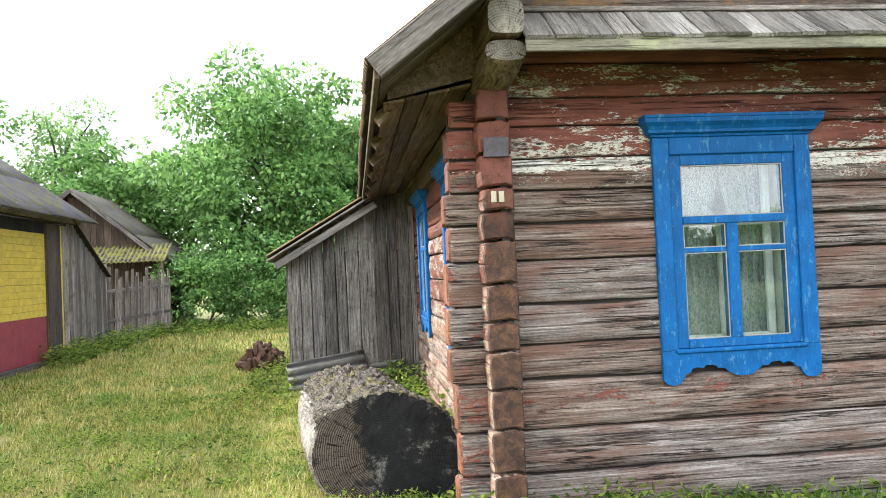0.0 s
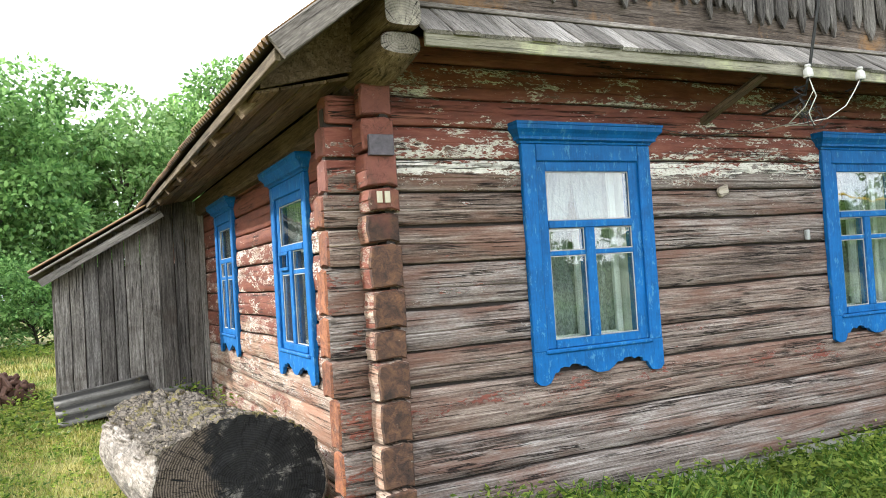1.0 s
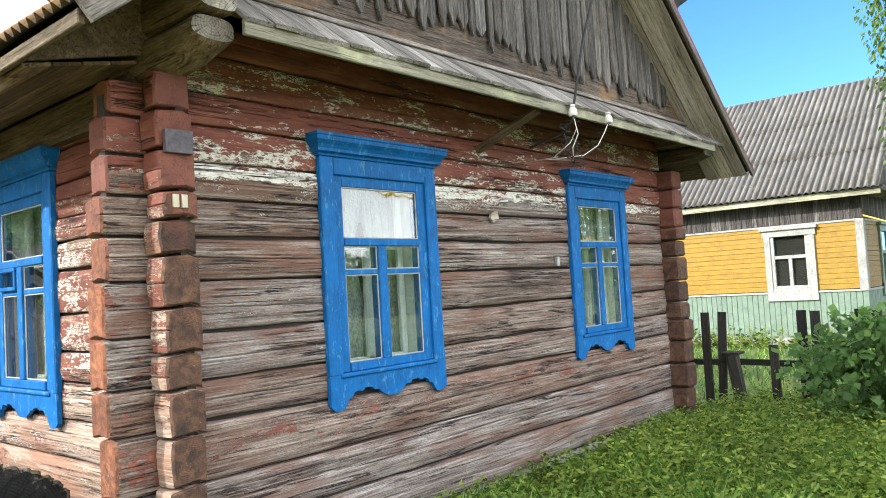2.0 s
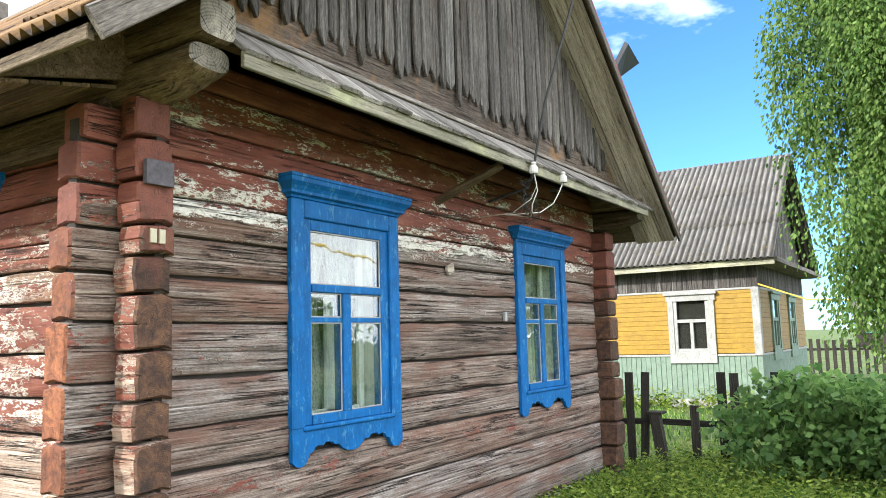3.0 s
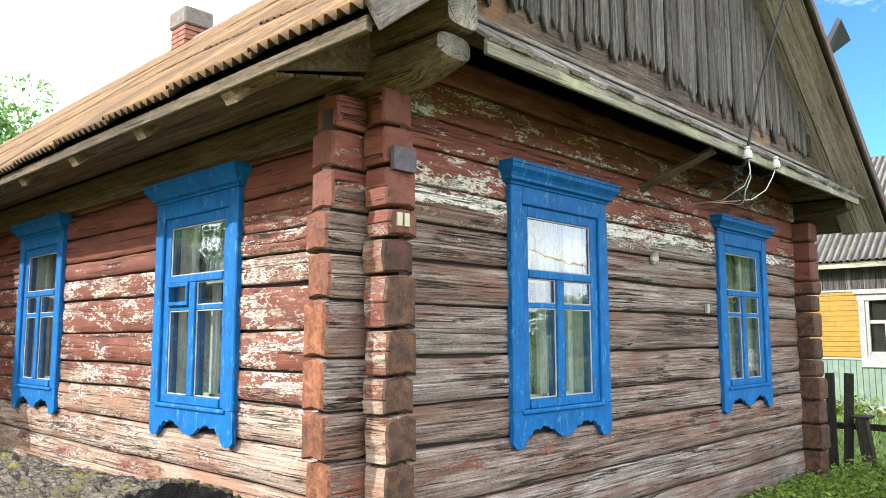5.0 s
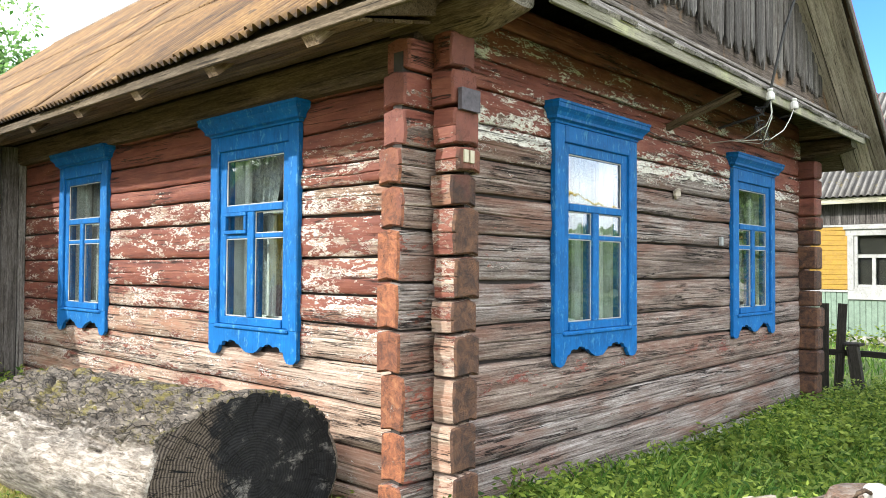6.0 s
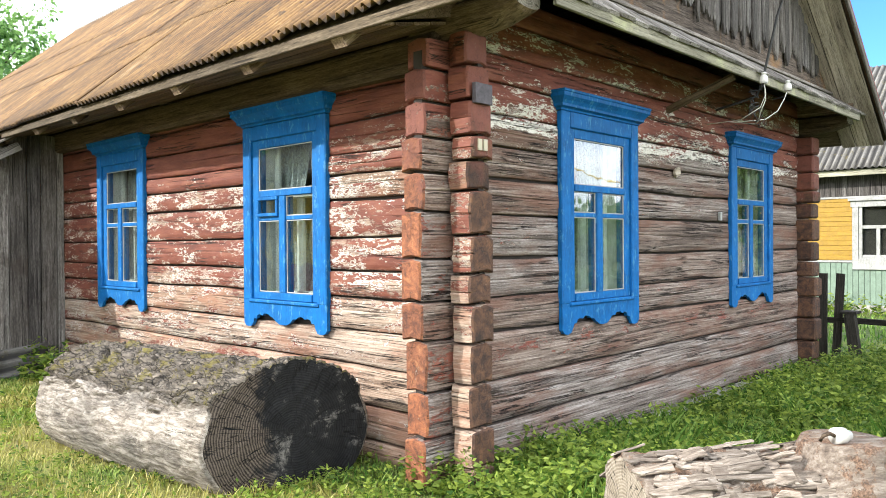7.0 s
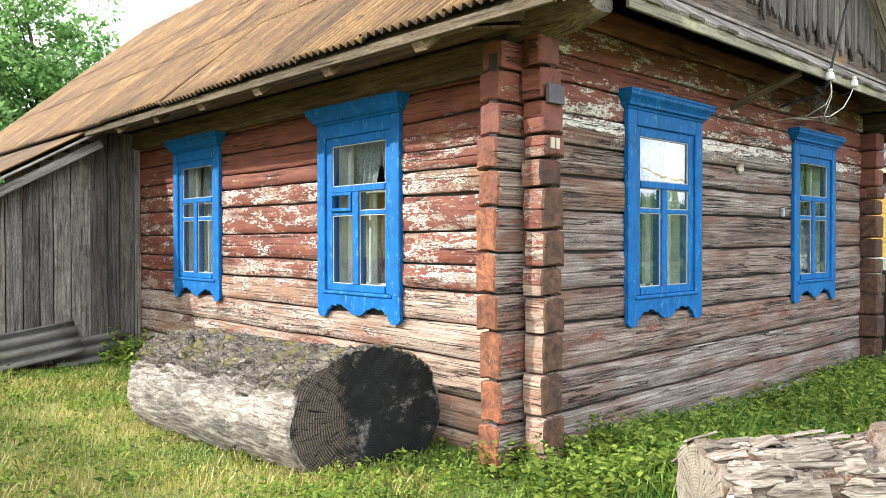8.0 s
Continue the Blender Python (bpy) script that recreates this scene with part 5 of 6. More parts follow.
mat_cut = cut_face("blackened_cut", [(0.006, 0.006, 0.0065), (0.014, 0.014, 0.014), (0.17, 0.16, 0.145), (0.016, 0.012, 0.010), (0.135, 0.11, 0.087)], (0.02, 0.0, 0.02))


def felled_log(name, r, length, mats, seed, rough=1.0, skew=0.0, sides=110, n=80, wide=1.0):
    """A lying trunk along +y of its own space, centred on its axis, with furrowed bark above and bare wood below."""
    verts, faces = [], []
    for k in range(n + 1):
        y = length * k / n
        for s in range(sides):
            a = 2 * math.pi * s / sides
            up_ = max(0.0, math.sin(a) + 0.35 * nz(math.cos(a) * 2, y * 2.5, seed) - 0.42)
            bark = min(1.0, up_ * 14) * 0.034
            twist = a + 0.25 * nz(y * 3, a * 2, seed)
            split = max(0.0, 1 - abs(nz(twist * 6.5, y * 2.6, seed + 3)) / 0.20)
            nick = max(0.0, 1 - abs(nz(twist * 13, y * 8, seed + 8)) / 0.24)
            fur = (0.060 * split + 0.028 * nick + 0.012 * abs(nz(twist * 30, y * 28, seed + 5))) * (1 if up_ > 0 else 0.10) * min(1.0, 0.3 + y * 5.0)
            rr = r * (1 + 0.045 * nz(math.cos(a) * 1.3, math.sin(a) * 1.3, y * 0.6 + seed)) + (bark - fur) * rough + 0.004 * nz(a * 4, y * 2, seed)
            rr *= 1.0 - 0.10 * (y / length) ** 2 - 0.10 * max(0.0, math.sin(a)) * math.sin(math.pi * min(1.0, y / length * 1.15 + 0.02)) * (rough >= 1)
            e = 0.02 * (k in (0, n))
            verts.append(((rr - e) * math.cos(a) * wide, y + (0.03 * nz(math.cos(a) * 2, math.sin(a) * 2, seed) if k == 0 else 0) - skew * rr * math.cos(a) * max(0.0, 1 - y / (0.5 * length)), (rr - e) * math.sin(a) * 0.93))
    for k in range(n):
        for s in range(sides):
            faces.append((k * sides + s, k * sides + (s + 1) % sides, (k + 1) * sides + (s + 1) % sides, (k + 1) * sides + s))
    faces += [tuple(range(sides)), tuple(range(n * sides, (n + 1) * sides))]
    ob = solid(name, verts, faces, mats, None, smooth=True)
    for p in ob.data.polygons:
        if len(p.vertices) > 4:
            p.material_index, p.use_smooth = 1, False
    return ob


log_a = felled_log("felled_log", 0.46, 2.05, [mat_log, mat_cut], 3.0, skew=0.36, sides=260, n=200, wide=1.12)
log_a.matrix_world = pose(-0.68, 0.70, 0.29, 0, 0, 8)
tagged(log_a, "thick felled trunk with mossy bark and blackened cut face", "log")


def peeling_mat():
    m, nt, b = material("peeling_log")
    v = coords(nt, (1, 1, 1))
    g = tex(nt, coords(nt, (1, 0.12, 1)), 30.0, 9, 0.75)
    col = ramp(nt, g, [(0.3, (0.04, 0.028, 0.02)), (0.47, (0.17, 0.13, 0.10)), (0.60, (0.29, 0.245, 0.20)), (0.76, (0.44, 0.40, 0.35))])
    rot = ramp(nt, tex(nt, v, 7.0, 9, 0.78), [(0.48, 0.0), (0.53, 0.9)])
    crumb = ramp(nt, tex(nt, v, 75.0, 5, 0.75), [(0.38, (0.03, 0.017, 0.010)), (0.5, (0.14, 0.075, 0.042)), (0.62, (0.27, 0.17, 0.11))])
    col = mixc(nt, rot, col, crumb)
    nt.links.new(col, b.inputs["Base Color"])
    b.inputs["Roughness"].default_value = 0.9
    bump(nt, b, mth(nt, "ADD", g, tex(nt, v, 16.0, 8, 0.8)), 0.9, 0.02)
    return m


mat_peel = peeling_mat()
mat_flake = wood("bark_flakes", "x", (0.06, 0.044, 0.034), (0.24, 0.20, 0.165), (0.46, 0.42, 0.37), 30.0)
mat_cut2 = cut_face("pale_cut", [(0.12, 0.095, 0.07), (0.23, 0.195, 0.155), (0.36, 0.32, 0.27), (0.16, 0.13, 0.10), (0.34, 0.30, 0.25)], (0.0, 0.0, 0.0))
log_b = felled_log("peeling_log", 0.285, 1.9, [mat_peel, mat_cut2], 21.0, 0.6)
LB = pose(-0.36, -1.32, 0.19, 0, 0, -128)
log_b.matrix_world = LB
tagged(log_b, "rotting log with peeling bark and a branch stub", "log")
tube("branch_stub", [(0.07, 0.98, 0.0), (0.07, 0.98, 0.14), (0.075, 0.985, 0.22), (0.08, 0.985, 0.30), (0.08, 0.985, 0.335)], 0.15, mat_peel, log_b, "broken branch stub", 28, [0.30, 0.265, 0.215, 0.19, 0.175])
flakes = random.Random(4)
for k in range(150):
    y, a = flakes.uniform(0.05, 1.8), flakes.uniform(0.35, 2.7)
    p = Vector((0.288 * math.cos(a), y, 0.272 * math.sin(a)))
    n_ = Vector((math.cos(a), 0, math.sin(a)))
    t_ = Vector((-math.sin(a), 0, math.cos(a)))
    ln, wd = flakes.uniform(0.05, 0.28), flakes.uniform(0.015, 0.085)
    lift = flakes.choice((0.0, 0.004, 0.010, 0.028))
    board("bark_flake", p - Vector((0, ln / 2, 0)) + n_ * 0.005, p + Vector((0, ln / 2, 0)) + n_ * (0.005 + lift), t_, wd, 0.010, mat_flake, log_b, tip=ln * flakes.uniform(0.05, 0.4), wob=0.012)

lost = empty("loose_insulator", "white porcelain insulator lying on the log stub", "insulator")
tube("porcelain_body", [(0, 0, 0), (0.05, 0, 0.0), (0.055, 0, 0), (0.085, 0, 0)], 0.03, mat_porcelain, lost, "", 14, [0.036, 0.036, 0.026, 0.022])
tube("hook", [(0, 0, 0), (-0.03, 0, 0.012), (-0.055, 0.01, 0.0), (-0.06, 0.02, -0.025)], 0.009, mat_beam, lost, "rusty iron hook")
lost.matrix_world = pose(0.24, -1.99, 0.56, 0, 4, -25)

# ---- rubble heap behind the shed ----
mat_rubble = plain("dark_rubble", (0.085, 0.042, 0.028), 0.95, 16, 0.6)
rub = empty("rubble_heap", "heap of dark red-brown rotten wood and brick rubble", "rubble")
rr_ = random.Random(12)
for k in range(70):
    a, d = rr_.uniform(0, 6.28), rr_.uniform(0, 0.42)
    c = Vector((-2.45 + d * math.cos(a), 8.7 + d * math.sin(a), 0.05 + (0.45 - d) * rr_.uniform(0.3, 0.95)))
    b_ = block("rubble_piece", (-0.10, -0.06, -0.04), (0.12, 0.05, 0.045), mat_rubble, rub, bev=0.02)
    b_.matrix_local = Matrix.Translation(c) @ Euler((rr_.uniform(0, 3), rr_.uniform(0, 3), rr_.uniform(0, 3))).to_matrix().to_4x4() @ Matrix.Diagonal((rr_.uniform(0.4, 1.7), rr_.uniform(0.3, 1.2), rr_.uniform(0.4, 1.2), 1))


# ---- quick meshes for foliage ----
def quads(name, v, mat, parent=None, label=""):
    """Many four-cornered leaves in one mesh; v has the shape (n, 4, 3)."""
    n = len(v)
    me = bpy.data.meshes.new(name)
    me.vertices.add(n * 4)
    me.loops.add(n * 4)
    me.polygons.add(n)
    me.vertices.foreach_set("co", np.ascontiguousarray(v, dtype=np.float32).ravel())
    me.loops.foreach_set("vertex_index", np.arange(n * 4, dtype=np.int32))
    me.polygons.foreach_set("loop_start", np.arange(0, n * 4, 4, dtype=np.int32))
    me.update(calc_edges=True)
    me.validate()
    return link(name, me, mat, parent, label)


def leaf_quads(c, d, size, rs, aspect=0.55):
    """Pointed leaves at c, along d, each with its own roll."""
    n = len(c)
    d = d / np.linalg.norm(d, axis=1, keepdims=True)
    r = rs.normal(size=(n, 3))
    s = np.cross(d, r)
    s /= np.linalg.norm(s, axis=1, keepdims=True) + 1e-9
    k = np.asarray(size).reshape(-1, 1)
    up_ = np.cross(s, d)
    return np.stack([c, c + d * k * 0.45 + s * k * aspect * 0.5, c + d * k + up_ * k * 0.12, c + d * k * 0.45 - s * k * aspect * 0.5], axis=1)


def crown_points(rs, n_clumps, per, radius, height, base, clump, droop=0.0):
    """Leaf places and directions in clumps over an uneven crown."""
    th = rs.uniform(0, 2 * np.pi, n_clumps)
    u = rs.uniform(-0.95, 1.0, n_clumps)
    shell = rs.uniform(0.25, 1.0, n_clumps) ** 0.6
    w = np.sqrt(1 - u * u) ** 0.75
    bump_ = 1 + 0.22 * np.sin(3 * th + 1.7) + 0.14 * np.sin(5 * th + 4 * u)
    cx, cy = radius * shell * w * np.cos(th) * bump_, radius * shell * w * np.sin(th) * bump_
    cz = base + (height - base) * (0.5 + 0.5 * u * shell)
    centre = np.stack([cx, cy, cz], axis=1)
    cr = clump * rs.uniform(0.6, 1.35, n_clumps)
    idx = np.repeat(np.arange(n_clumps), per)
    d = rs.normal(size=(len(idx), 3))
    d /= np.linalg.norm(d, axis=1, keepdims=True)
    rad = rs.uniform(0.35, 1.0, len(idx)) ** 0.5
    p = centre[idx] + d * (cr[idx] * rad)[:, None] * np.array([1, 1, 0.62])
    if droop:
        p[:, 2] -= droop * rs.uniform(0, 1, len(idx)) ** 1.5
    out = d + np.array([0, 0, -0.35]) + rs.normal(size=(len(idx), 3)) * 0.5
    return p, out, centre


def tree(name, at, height, radius, base, seed, mat, bark, label, clumps=150, per=150, leaf=0.22, clump=0.8, droop=0.0, trunk=0.2, group=""):
    rs = np.random.RandomState(seed)
    root = empty(name, label, "tree", group)
    p, d, centre = crown_points(rs, clumps, per, radius, height, base, clump, droop)
    if droop:
        d = d * 0.5 + np.array([0, 0, -0.8])
    size = leaf * rs.uniform(0.6, 1.3, len(p))
    quads("crown", leaf_quads(p, d, size, rs), mat, root)
    pts = [(0.12 * math.sin(k * 1.3 + seed), 0.12 * math.cos(k * 1.7), -0.1 + (height * 0.86) * k / 7) for k in range(8)]
    tube("trunk", pts, trunk, bark, root, "", 10, [trunk * (1 - 0.11 * k) for k in range(8)])
    for k in range(0, clumps, max(1, clumps // 26)):
        c = Vector(centre[k])
        t = min(0.9, max(0.12, (c.z * 0.72) / (height * 0.86)))
        i = int(t * 7)
        s = Vector(pts[i]).lerp(Vector(pts[min(7, i + 1)]), t * 7 - i)
        mid = s.lerp(c, 0.55) + Vector((0, 0, 0.25))
        tube("limb", [s, mid, c], 0.05, bark, root, "", 5, [trunk * 0.36, trunk * 0.2, trunk * 0.06])
    root.matrix_world = pose(*at)
    return root


tree("broadleaf_tree", (-3.9, 24.5, 0), 9.6, 3.7, 0.2, 3, mat_leaf, mat_bark, "tall leafy maple with dense bright green crown", 260, 170, group="trees behind the yard")
tree("broadleaf_tree", (0.6, 27.0, 0), 9.0, 3.4, 0.4, 5, mat_leaf_pale, mat_bark, "leafy tree with pale green rounded crown", 190, 150, group="trees behind the yard")
tree("broadleaf_tree", (4.6, 27.0, 0), 10.4, 3.2, 1.0, 8, mat_leaf, mat_bark, "tall leafy tree behind the log house", 190, 150, group="trees behind the yard")
tree("broadleaf_tree", (-9.2, 25.5, 0), 7.2, 2.5, 0.5, 9, mat_leaf, mat_bark, "low dense green tree beside the old shed", 120, 150, group="trees behind the yard")
tree("willow_tree", (-12.2, 27.5, 0), 9.0, 2.6, 1.5, 11, mat_leaf_pale, mat_bark, "airy pale tree with thin upright branches", 110, 90, 0.17, 0.6, group="trees behind the yard")
tree("broadleaf_tree", (-17.2, 26.0, 0), 11.2, 3.6, 1.5, 13, mat_leaf, mat_bark, "dark leafy tree beyond the yellow barn", 150, 140, group="trees behind the yard")
tree("shrub", (-5.4, 20.5, 0), 2.6, 1.5, 0.0, 17, mat_leaf, mat_bark, "dense green shrub at the end of the yard", 60, 150, 0.13, 0.45, 0.0, 0.05)
tree("shrub", (-2.6, 21.0, 0), 3.0, 2.0, 0.0, 19, mat_leaf, mat_bark, "dense green shrub at the end of the yard", 80, 150, 0.13, 0.5, 0.0, 0.05)
tree("birch_tree", (12.9, -3.45, 0), 13.5, 2.0, 0.9, 23, mat_birch_leaf, mat_birch_bark, "tall birch with hanging bright green twigs", 640, 300, 0.095, 0.46, 1.3, 0.22)
for k, (tx, ty, th) in enumerate(((16, -44, 4.2), (26, -42, 3.6), (37, -36, 4.4), (47, -28, 4.0), (6, -47, 3.8), (55, -19, 4.6))):
    tree("broadleaf_tree", (tx, ty, 0), th, 4.6, 0.0, 40 + k, mat_bush, mat_bark, "leafy tree in the hedge across the meadow", 90, 60, 0.55, 1.3, group="far hedge trees")

# ---- yellow and maroon barn across the yard ----
mat_old_post = wood("dark_brown_post", "z", (0.04, 0.028, 0.02), (0.13, 0.095, 0.07), (0.24, 0.19, 0.15))
barn = empty("barn", "timber barn with yellow boards over a maroon base", "barn")
BX = -7.0
block("barn_wall", (BX - 5.0, 3.5, 0.0), (BX - 0.03, 12.4, 2.75), mat_grey_y, barn, bev=0)
for k in range(13):
    z = 0.96 + k * 0.127
    board("siding_board", (BX - 0.03, 3.5, z + 0.063), (BX - 0.03, 11.55, z + 0.063), (0, 0, 1), 0.125, 0.03, mat_barn_yellow, barn, segs=4, wob=0.002)
block("base_panel", (BX - 0.03, 3.5, 0.10), (BX - 0.002, 11.55, 0.955), mat_maroon, barn, "smooth maroon painted base")
block("base_plank", (BX - 0.03, 3.5, -0.05), (BX + 0.05, 11.6, 0.095), mat_grey_y, barn, "grey footing plank")
block("frieze", (BX - 0.03, 3.5, 2.615), (BX - 0.01, 11.55, 2.85), mat_dark_wood, barn)
for y0, y1, mt, o in ((11.56, 12.25, mat_old_post, 0.05), (12.26, 12.38, mat_barn_yellow, 0.03), (12.39, 12.62, mat_barn_wood, 0.06)):
    block("corner_board", (BX - 0.1, y0, -0.05), (BX + o, y1, 2.82), mt, barn, bev=0.01)
sheet_b = corrugated("barn_sheet", 1.3, 2.3, 0.13, 0.022)
barn_roof = empty("roof")
barn_roof.parent = barn
slope_sheets(barn_roof, sheet_b, mat_moss_roof, (BX - 2.6, 5.12), (BX + 0.22, 3.05), 3.0, 13.4, 2, 1.3, 2.0)
block("eave_board", (BX + 0.10, 3.2, 2.88), (BX + 0.14, 13.2, 3.04), mat_grey_y, barn)
block("soffit_board", (BX - 0.03, 3.2, 2.87), (BX + 0.10, 13.2, 2.90), mat_dark_wood, barn)
tube("gutter", [(BX + 0.26, 3.2, 3.03), (BX + 0.26, 13.1, 3.01)], 0.055, mat_gutter, barn, "grey metal gutter", 8)
solid("roof_gable", [(BX, 13.0, 2.8), (BX - 5.4, 13.0, 2.8), (BX - 2.6, 13.0, 5.0), (BX, 12.9, 2.8), (BX - 5.4, 12.9, 2.8), (BX - 2.6, 12.9, 5.0)],
      [(0, 1, 2), (3, 4, 5), (0, 1, 4, 3), (1, 2, 5, 4), (2, 0, 3, 5)], mat_grey_z, barn)

# grey board lean-to behind it
lean = empty("board_shed", "low lean-to of bare grey boards beside the barn", "shed")
y = 12.65
while y < 15.0:
    w = rng.uniform(0.15, 0.22)
    zt = 3.0 - (y - 12.6) * 0.52
    board("wall_board", (BX + 0.04, y + w / 2, 0.0), (BX + 0.04 + rng.uniform(-0.01, 0.01), y + w / 2, zt), (0, -1, 0), w - 0.006, 0.025, mat_barn_wood, lean)
    y += w
block("back_panel", (BX - 0.3, 12.7, 0.0), (BX + 0.02, 15.0, 1.6), mat_dark_wood, lean)
for k in range(10):
    yy = 12.8 + k * 0.25
    board("roof_board", (BX - 2.5, yy, 3.07 - (yy - 12.6) * 0.52), (BX + 0.16, yy, 3.05 - (yy - 12.6) * 0.52), (0, 1, -0.5), 0.29, 0.03, mat_dark_wood, lean)

# leaning picket fence
pick = empty("picket_fence", "tall weathered fence of uneven grey pickets", "fence")
rails = [Vector((-7.0, 15.15, 0)), Vector((-6.25, 18.6, 0))]
for k in range(22):
    p = rails[0].lerp(rails[1], k / 21)
    h = rng.uniform(1.55, 2.05)
    board("picket", (p.x, p.y, 0.0), (p.x + rng.uniform(-0.04, 0.06), p.y + rng.uniform(-0.05, 0.05), h), (0.26, 0.96, 0), 0.11, 0.025, mat_barn_wood, pick)
for z in (0.6, 1.35):
    board("rail", rails[0] + Vector((-0.04, 0, z)), rails[1] + Vector((-0.04, 0, z + 0.1)), (0, 0, 1), 0.08, 0.05, mat_grey_y, pick)

# old shed with a mossy roof behind
mat_old = wood("dark_brown_planks", "z", (0.022, 0.015, 0.011), (0.085, 0.060, 0.045), (0.17, 0.13, 0.10))
old = empty("old_shed", "old shed with plank gable and mossy roof", "shed")
OY = 20.0
x = -11.8
while x < -6.8:
    w = rng.uniform(0.17, 0.24)
    xm = x + w / 2
    zt = 4.32 - abs(xm + 9.3) * 0.76
    board("gable_plank", (xm, OY, 0.0), (xm, OY, max(1.9, zt)), (-1, 0, 0), w - 0.008, 0.025, mat_old, old)
    x += w
block("side_wall", (-7.0, OY + 0.05, 0.0), (-6.85, OY + 4.5, 2.35), mat_dark_wood, old)
for k in range(9):
    tube("wall_log", [(-6.82, OY - 0.12, 0.15 + k * 0.25), (-6.82, OY + 4.5, 0.15 + k * 0.25)], 0.115, mat_grey_y, old, "", 8)
block("back_fill", (-11.6, OY + 0.06, 0.0), (-7.0, OY + 0.2, 2.3), mat_dark_wood, old, bev=0)
old_roof = empty("roof")
old_roof.parent = old
slope_sheets(old_roof, sheet_b, mat_moss_roof, (-9.3, 4.42), (-6.55, 2.2), OY - 0.35, OY + 5.2, 2, 1.3, 2.0)
slope_sheets(old_roof, sheet_b, mat_moss_roof, (-9.3, 4.42), (-12.2, 2.12), OY - 0.35, OY + 5.2, 2, 1.3, 2.0)
for ex in (-6.55, -12.15):
    board("barge_board", (ex, OY - 0.36, 2.10), (-9.3, OY - 0.36, 4.42), (0, 0, 1), 0.13, 0.03, mat_brown_z, old)

porch = corrugated("porch_sheet", 2.4, 1.2, 0.13, 0.022)
pr = link("porch_roof", porch, roof_sheet("mossy_porch_roof", [(0.03, 0.026, 0.02), (0.07, 0.06, 0.04), (0.11, 0.10, 0.06), (0.15, 0.14, 0.10)], (0.20, 0.19, 0.03), 0.46), old, "low porch roof thick with yellow moss")
down, side = Vector((0, -0.88, -0.47)).normalized(), Vector((1, 0, 0))
pr.matrix_local = Matrix.Translation((-8.85, OY + 0.02, 2.72)) @ Matrix((down, side, down.cross(side))).transposed().to_4x4()
for px_ in (-8.7, -6.6):
    block("porch_post", (px_, OY - 0.98, 0.0), (px_ + 0.09, OY - 0.89, 2.16), mat_old, old)

# ---- yellow neighbour's house ----
nb = empty("yellow_house", "yellow board house with pale green base and grey corrugated roof", "house")
NX, NY = 14.5, -0.02
block("house_body", (NX + 0.03, NY + 0.03, -0.2), (NX + 6.2, 9.5, 2.9), mat_core, nb, bev=0)
block("plinth", (NX - 0.02, NY - 0.02, -0.4), (NX + 6.25, 9.5, 0.05), mat_cement, nb)


def neighbour_face(origin, u, length, face_mat, openings):
    """Upright boards below, lapped boards in the middle, a grey frieze on top."""
    o, u = Vector(origin), Vector(u)
    nrm = Vector((0, 0, 1)).cross(u)
    a = 0.0
    while a < length:
        p = o + u * (a + 0.055)
        board("base_board", p + Vector((0, 0, 0.05)), p + Vector((0, 0, 0.95)), -u, 0.105, 0.02, mat_mint, nb, segs=1, wob=0.002)
        board("frieze_board", p + Vector((0, 0, 2.36)), p + Vector((0, 0, 2.86)), -u, 0.105, 0.018, mat_grey_z, nb, segs=1, wob=0.002)
        a += 0.11
    for k in range(13):
        z = 1.0 + k * 0.103
        cuts = [0.0] + [e for c0, c1 in sorted(openings) if z > 0.9 and z < 2.3 for e in (c0, c1)] + [length]
        for q in range(0, len(cuts), 2):
            board("siding_board", o + u * cuts[q] + Vector((0, 0, z + 0.05)), o + u * cuts[q + 1] + Vector((0, 0, z + 0.05)), (0, 0, 1), 0.101, 0.022, face_mat, nb, segs=2, wob=0.002)
    for z in (0.965, 2.33):
        board("trim_strip", o + Vector((0, 0, z)) - u.cross(Vector((0, 0, 1))) * 0.0, o + u * length + Vector((0, 0, z)), (0, 0, 1), 0.045, 0.04, mat_old_white, nb, segs=1)
    return nrm


mat_old_white = paint("faded_white_paint", (0.29, 0.29, 0.275), (0.17, 0.165, 0.15), 0.65, 0.57)
mat_tan_board = paint("faded_tan_boards", (0.25, 0.16, 0.05), (0.18, 0.15, 0.10), 0.7, 0.56)
neighbour_face((NX, 9.4, 0), (0, -1, 0), 9.42, mat_yellow, [(9.4 - 1.77, 9.4 - 0.87), (9.4 - 5.6, 9.4 - 4.7)])
neighbour_face((NX, NY, 0), (1, 0, 0), 6.2, mat_tan_board, [(1.3, 2.2), (3.6, 4.5)])
block("corner_board", (NX - 0.05, NY - 0.05, 0.95), (NX + 0.10, NY + 0.10, 2.34), mat_old_white, nb)


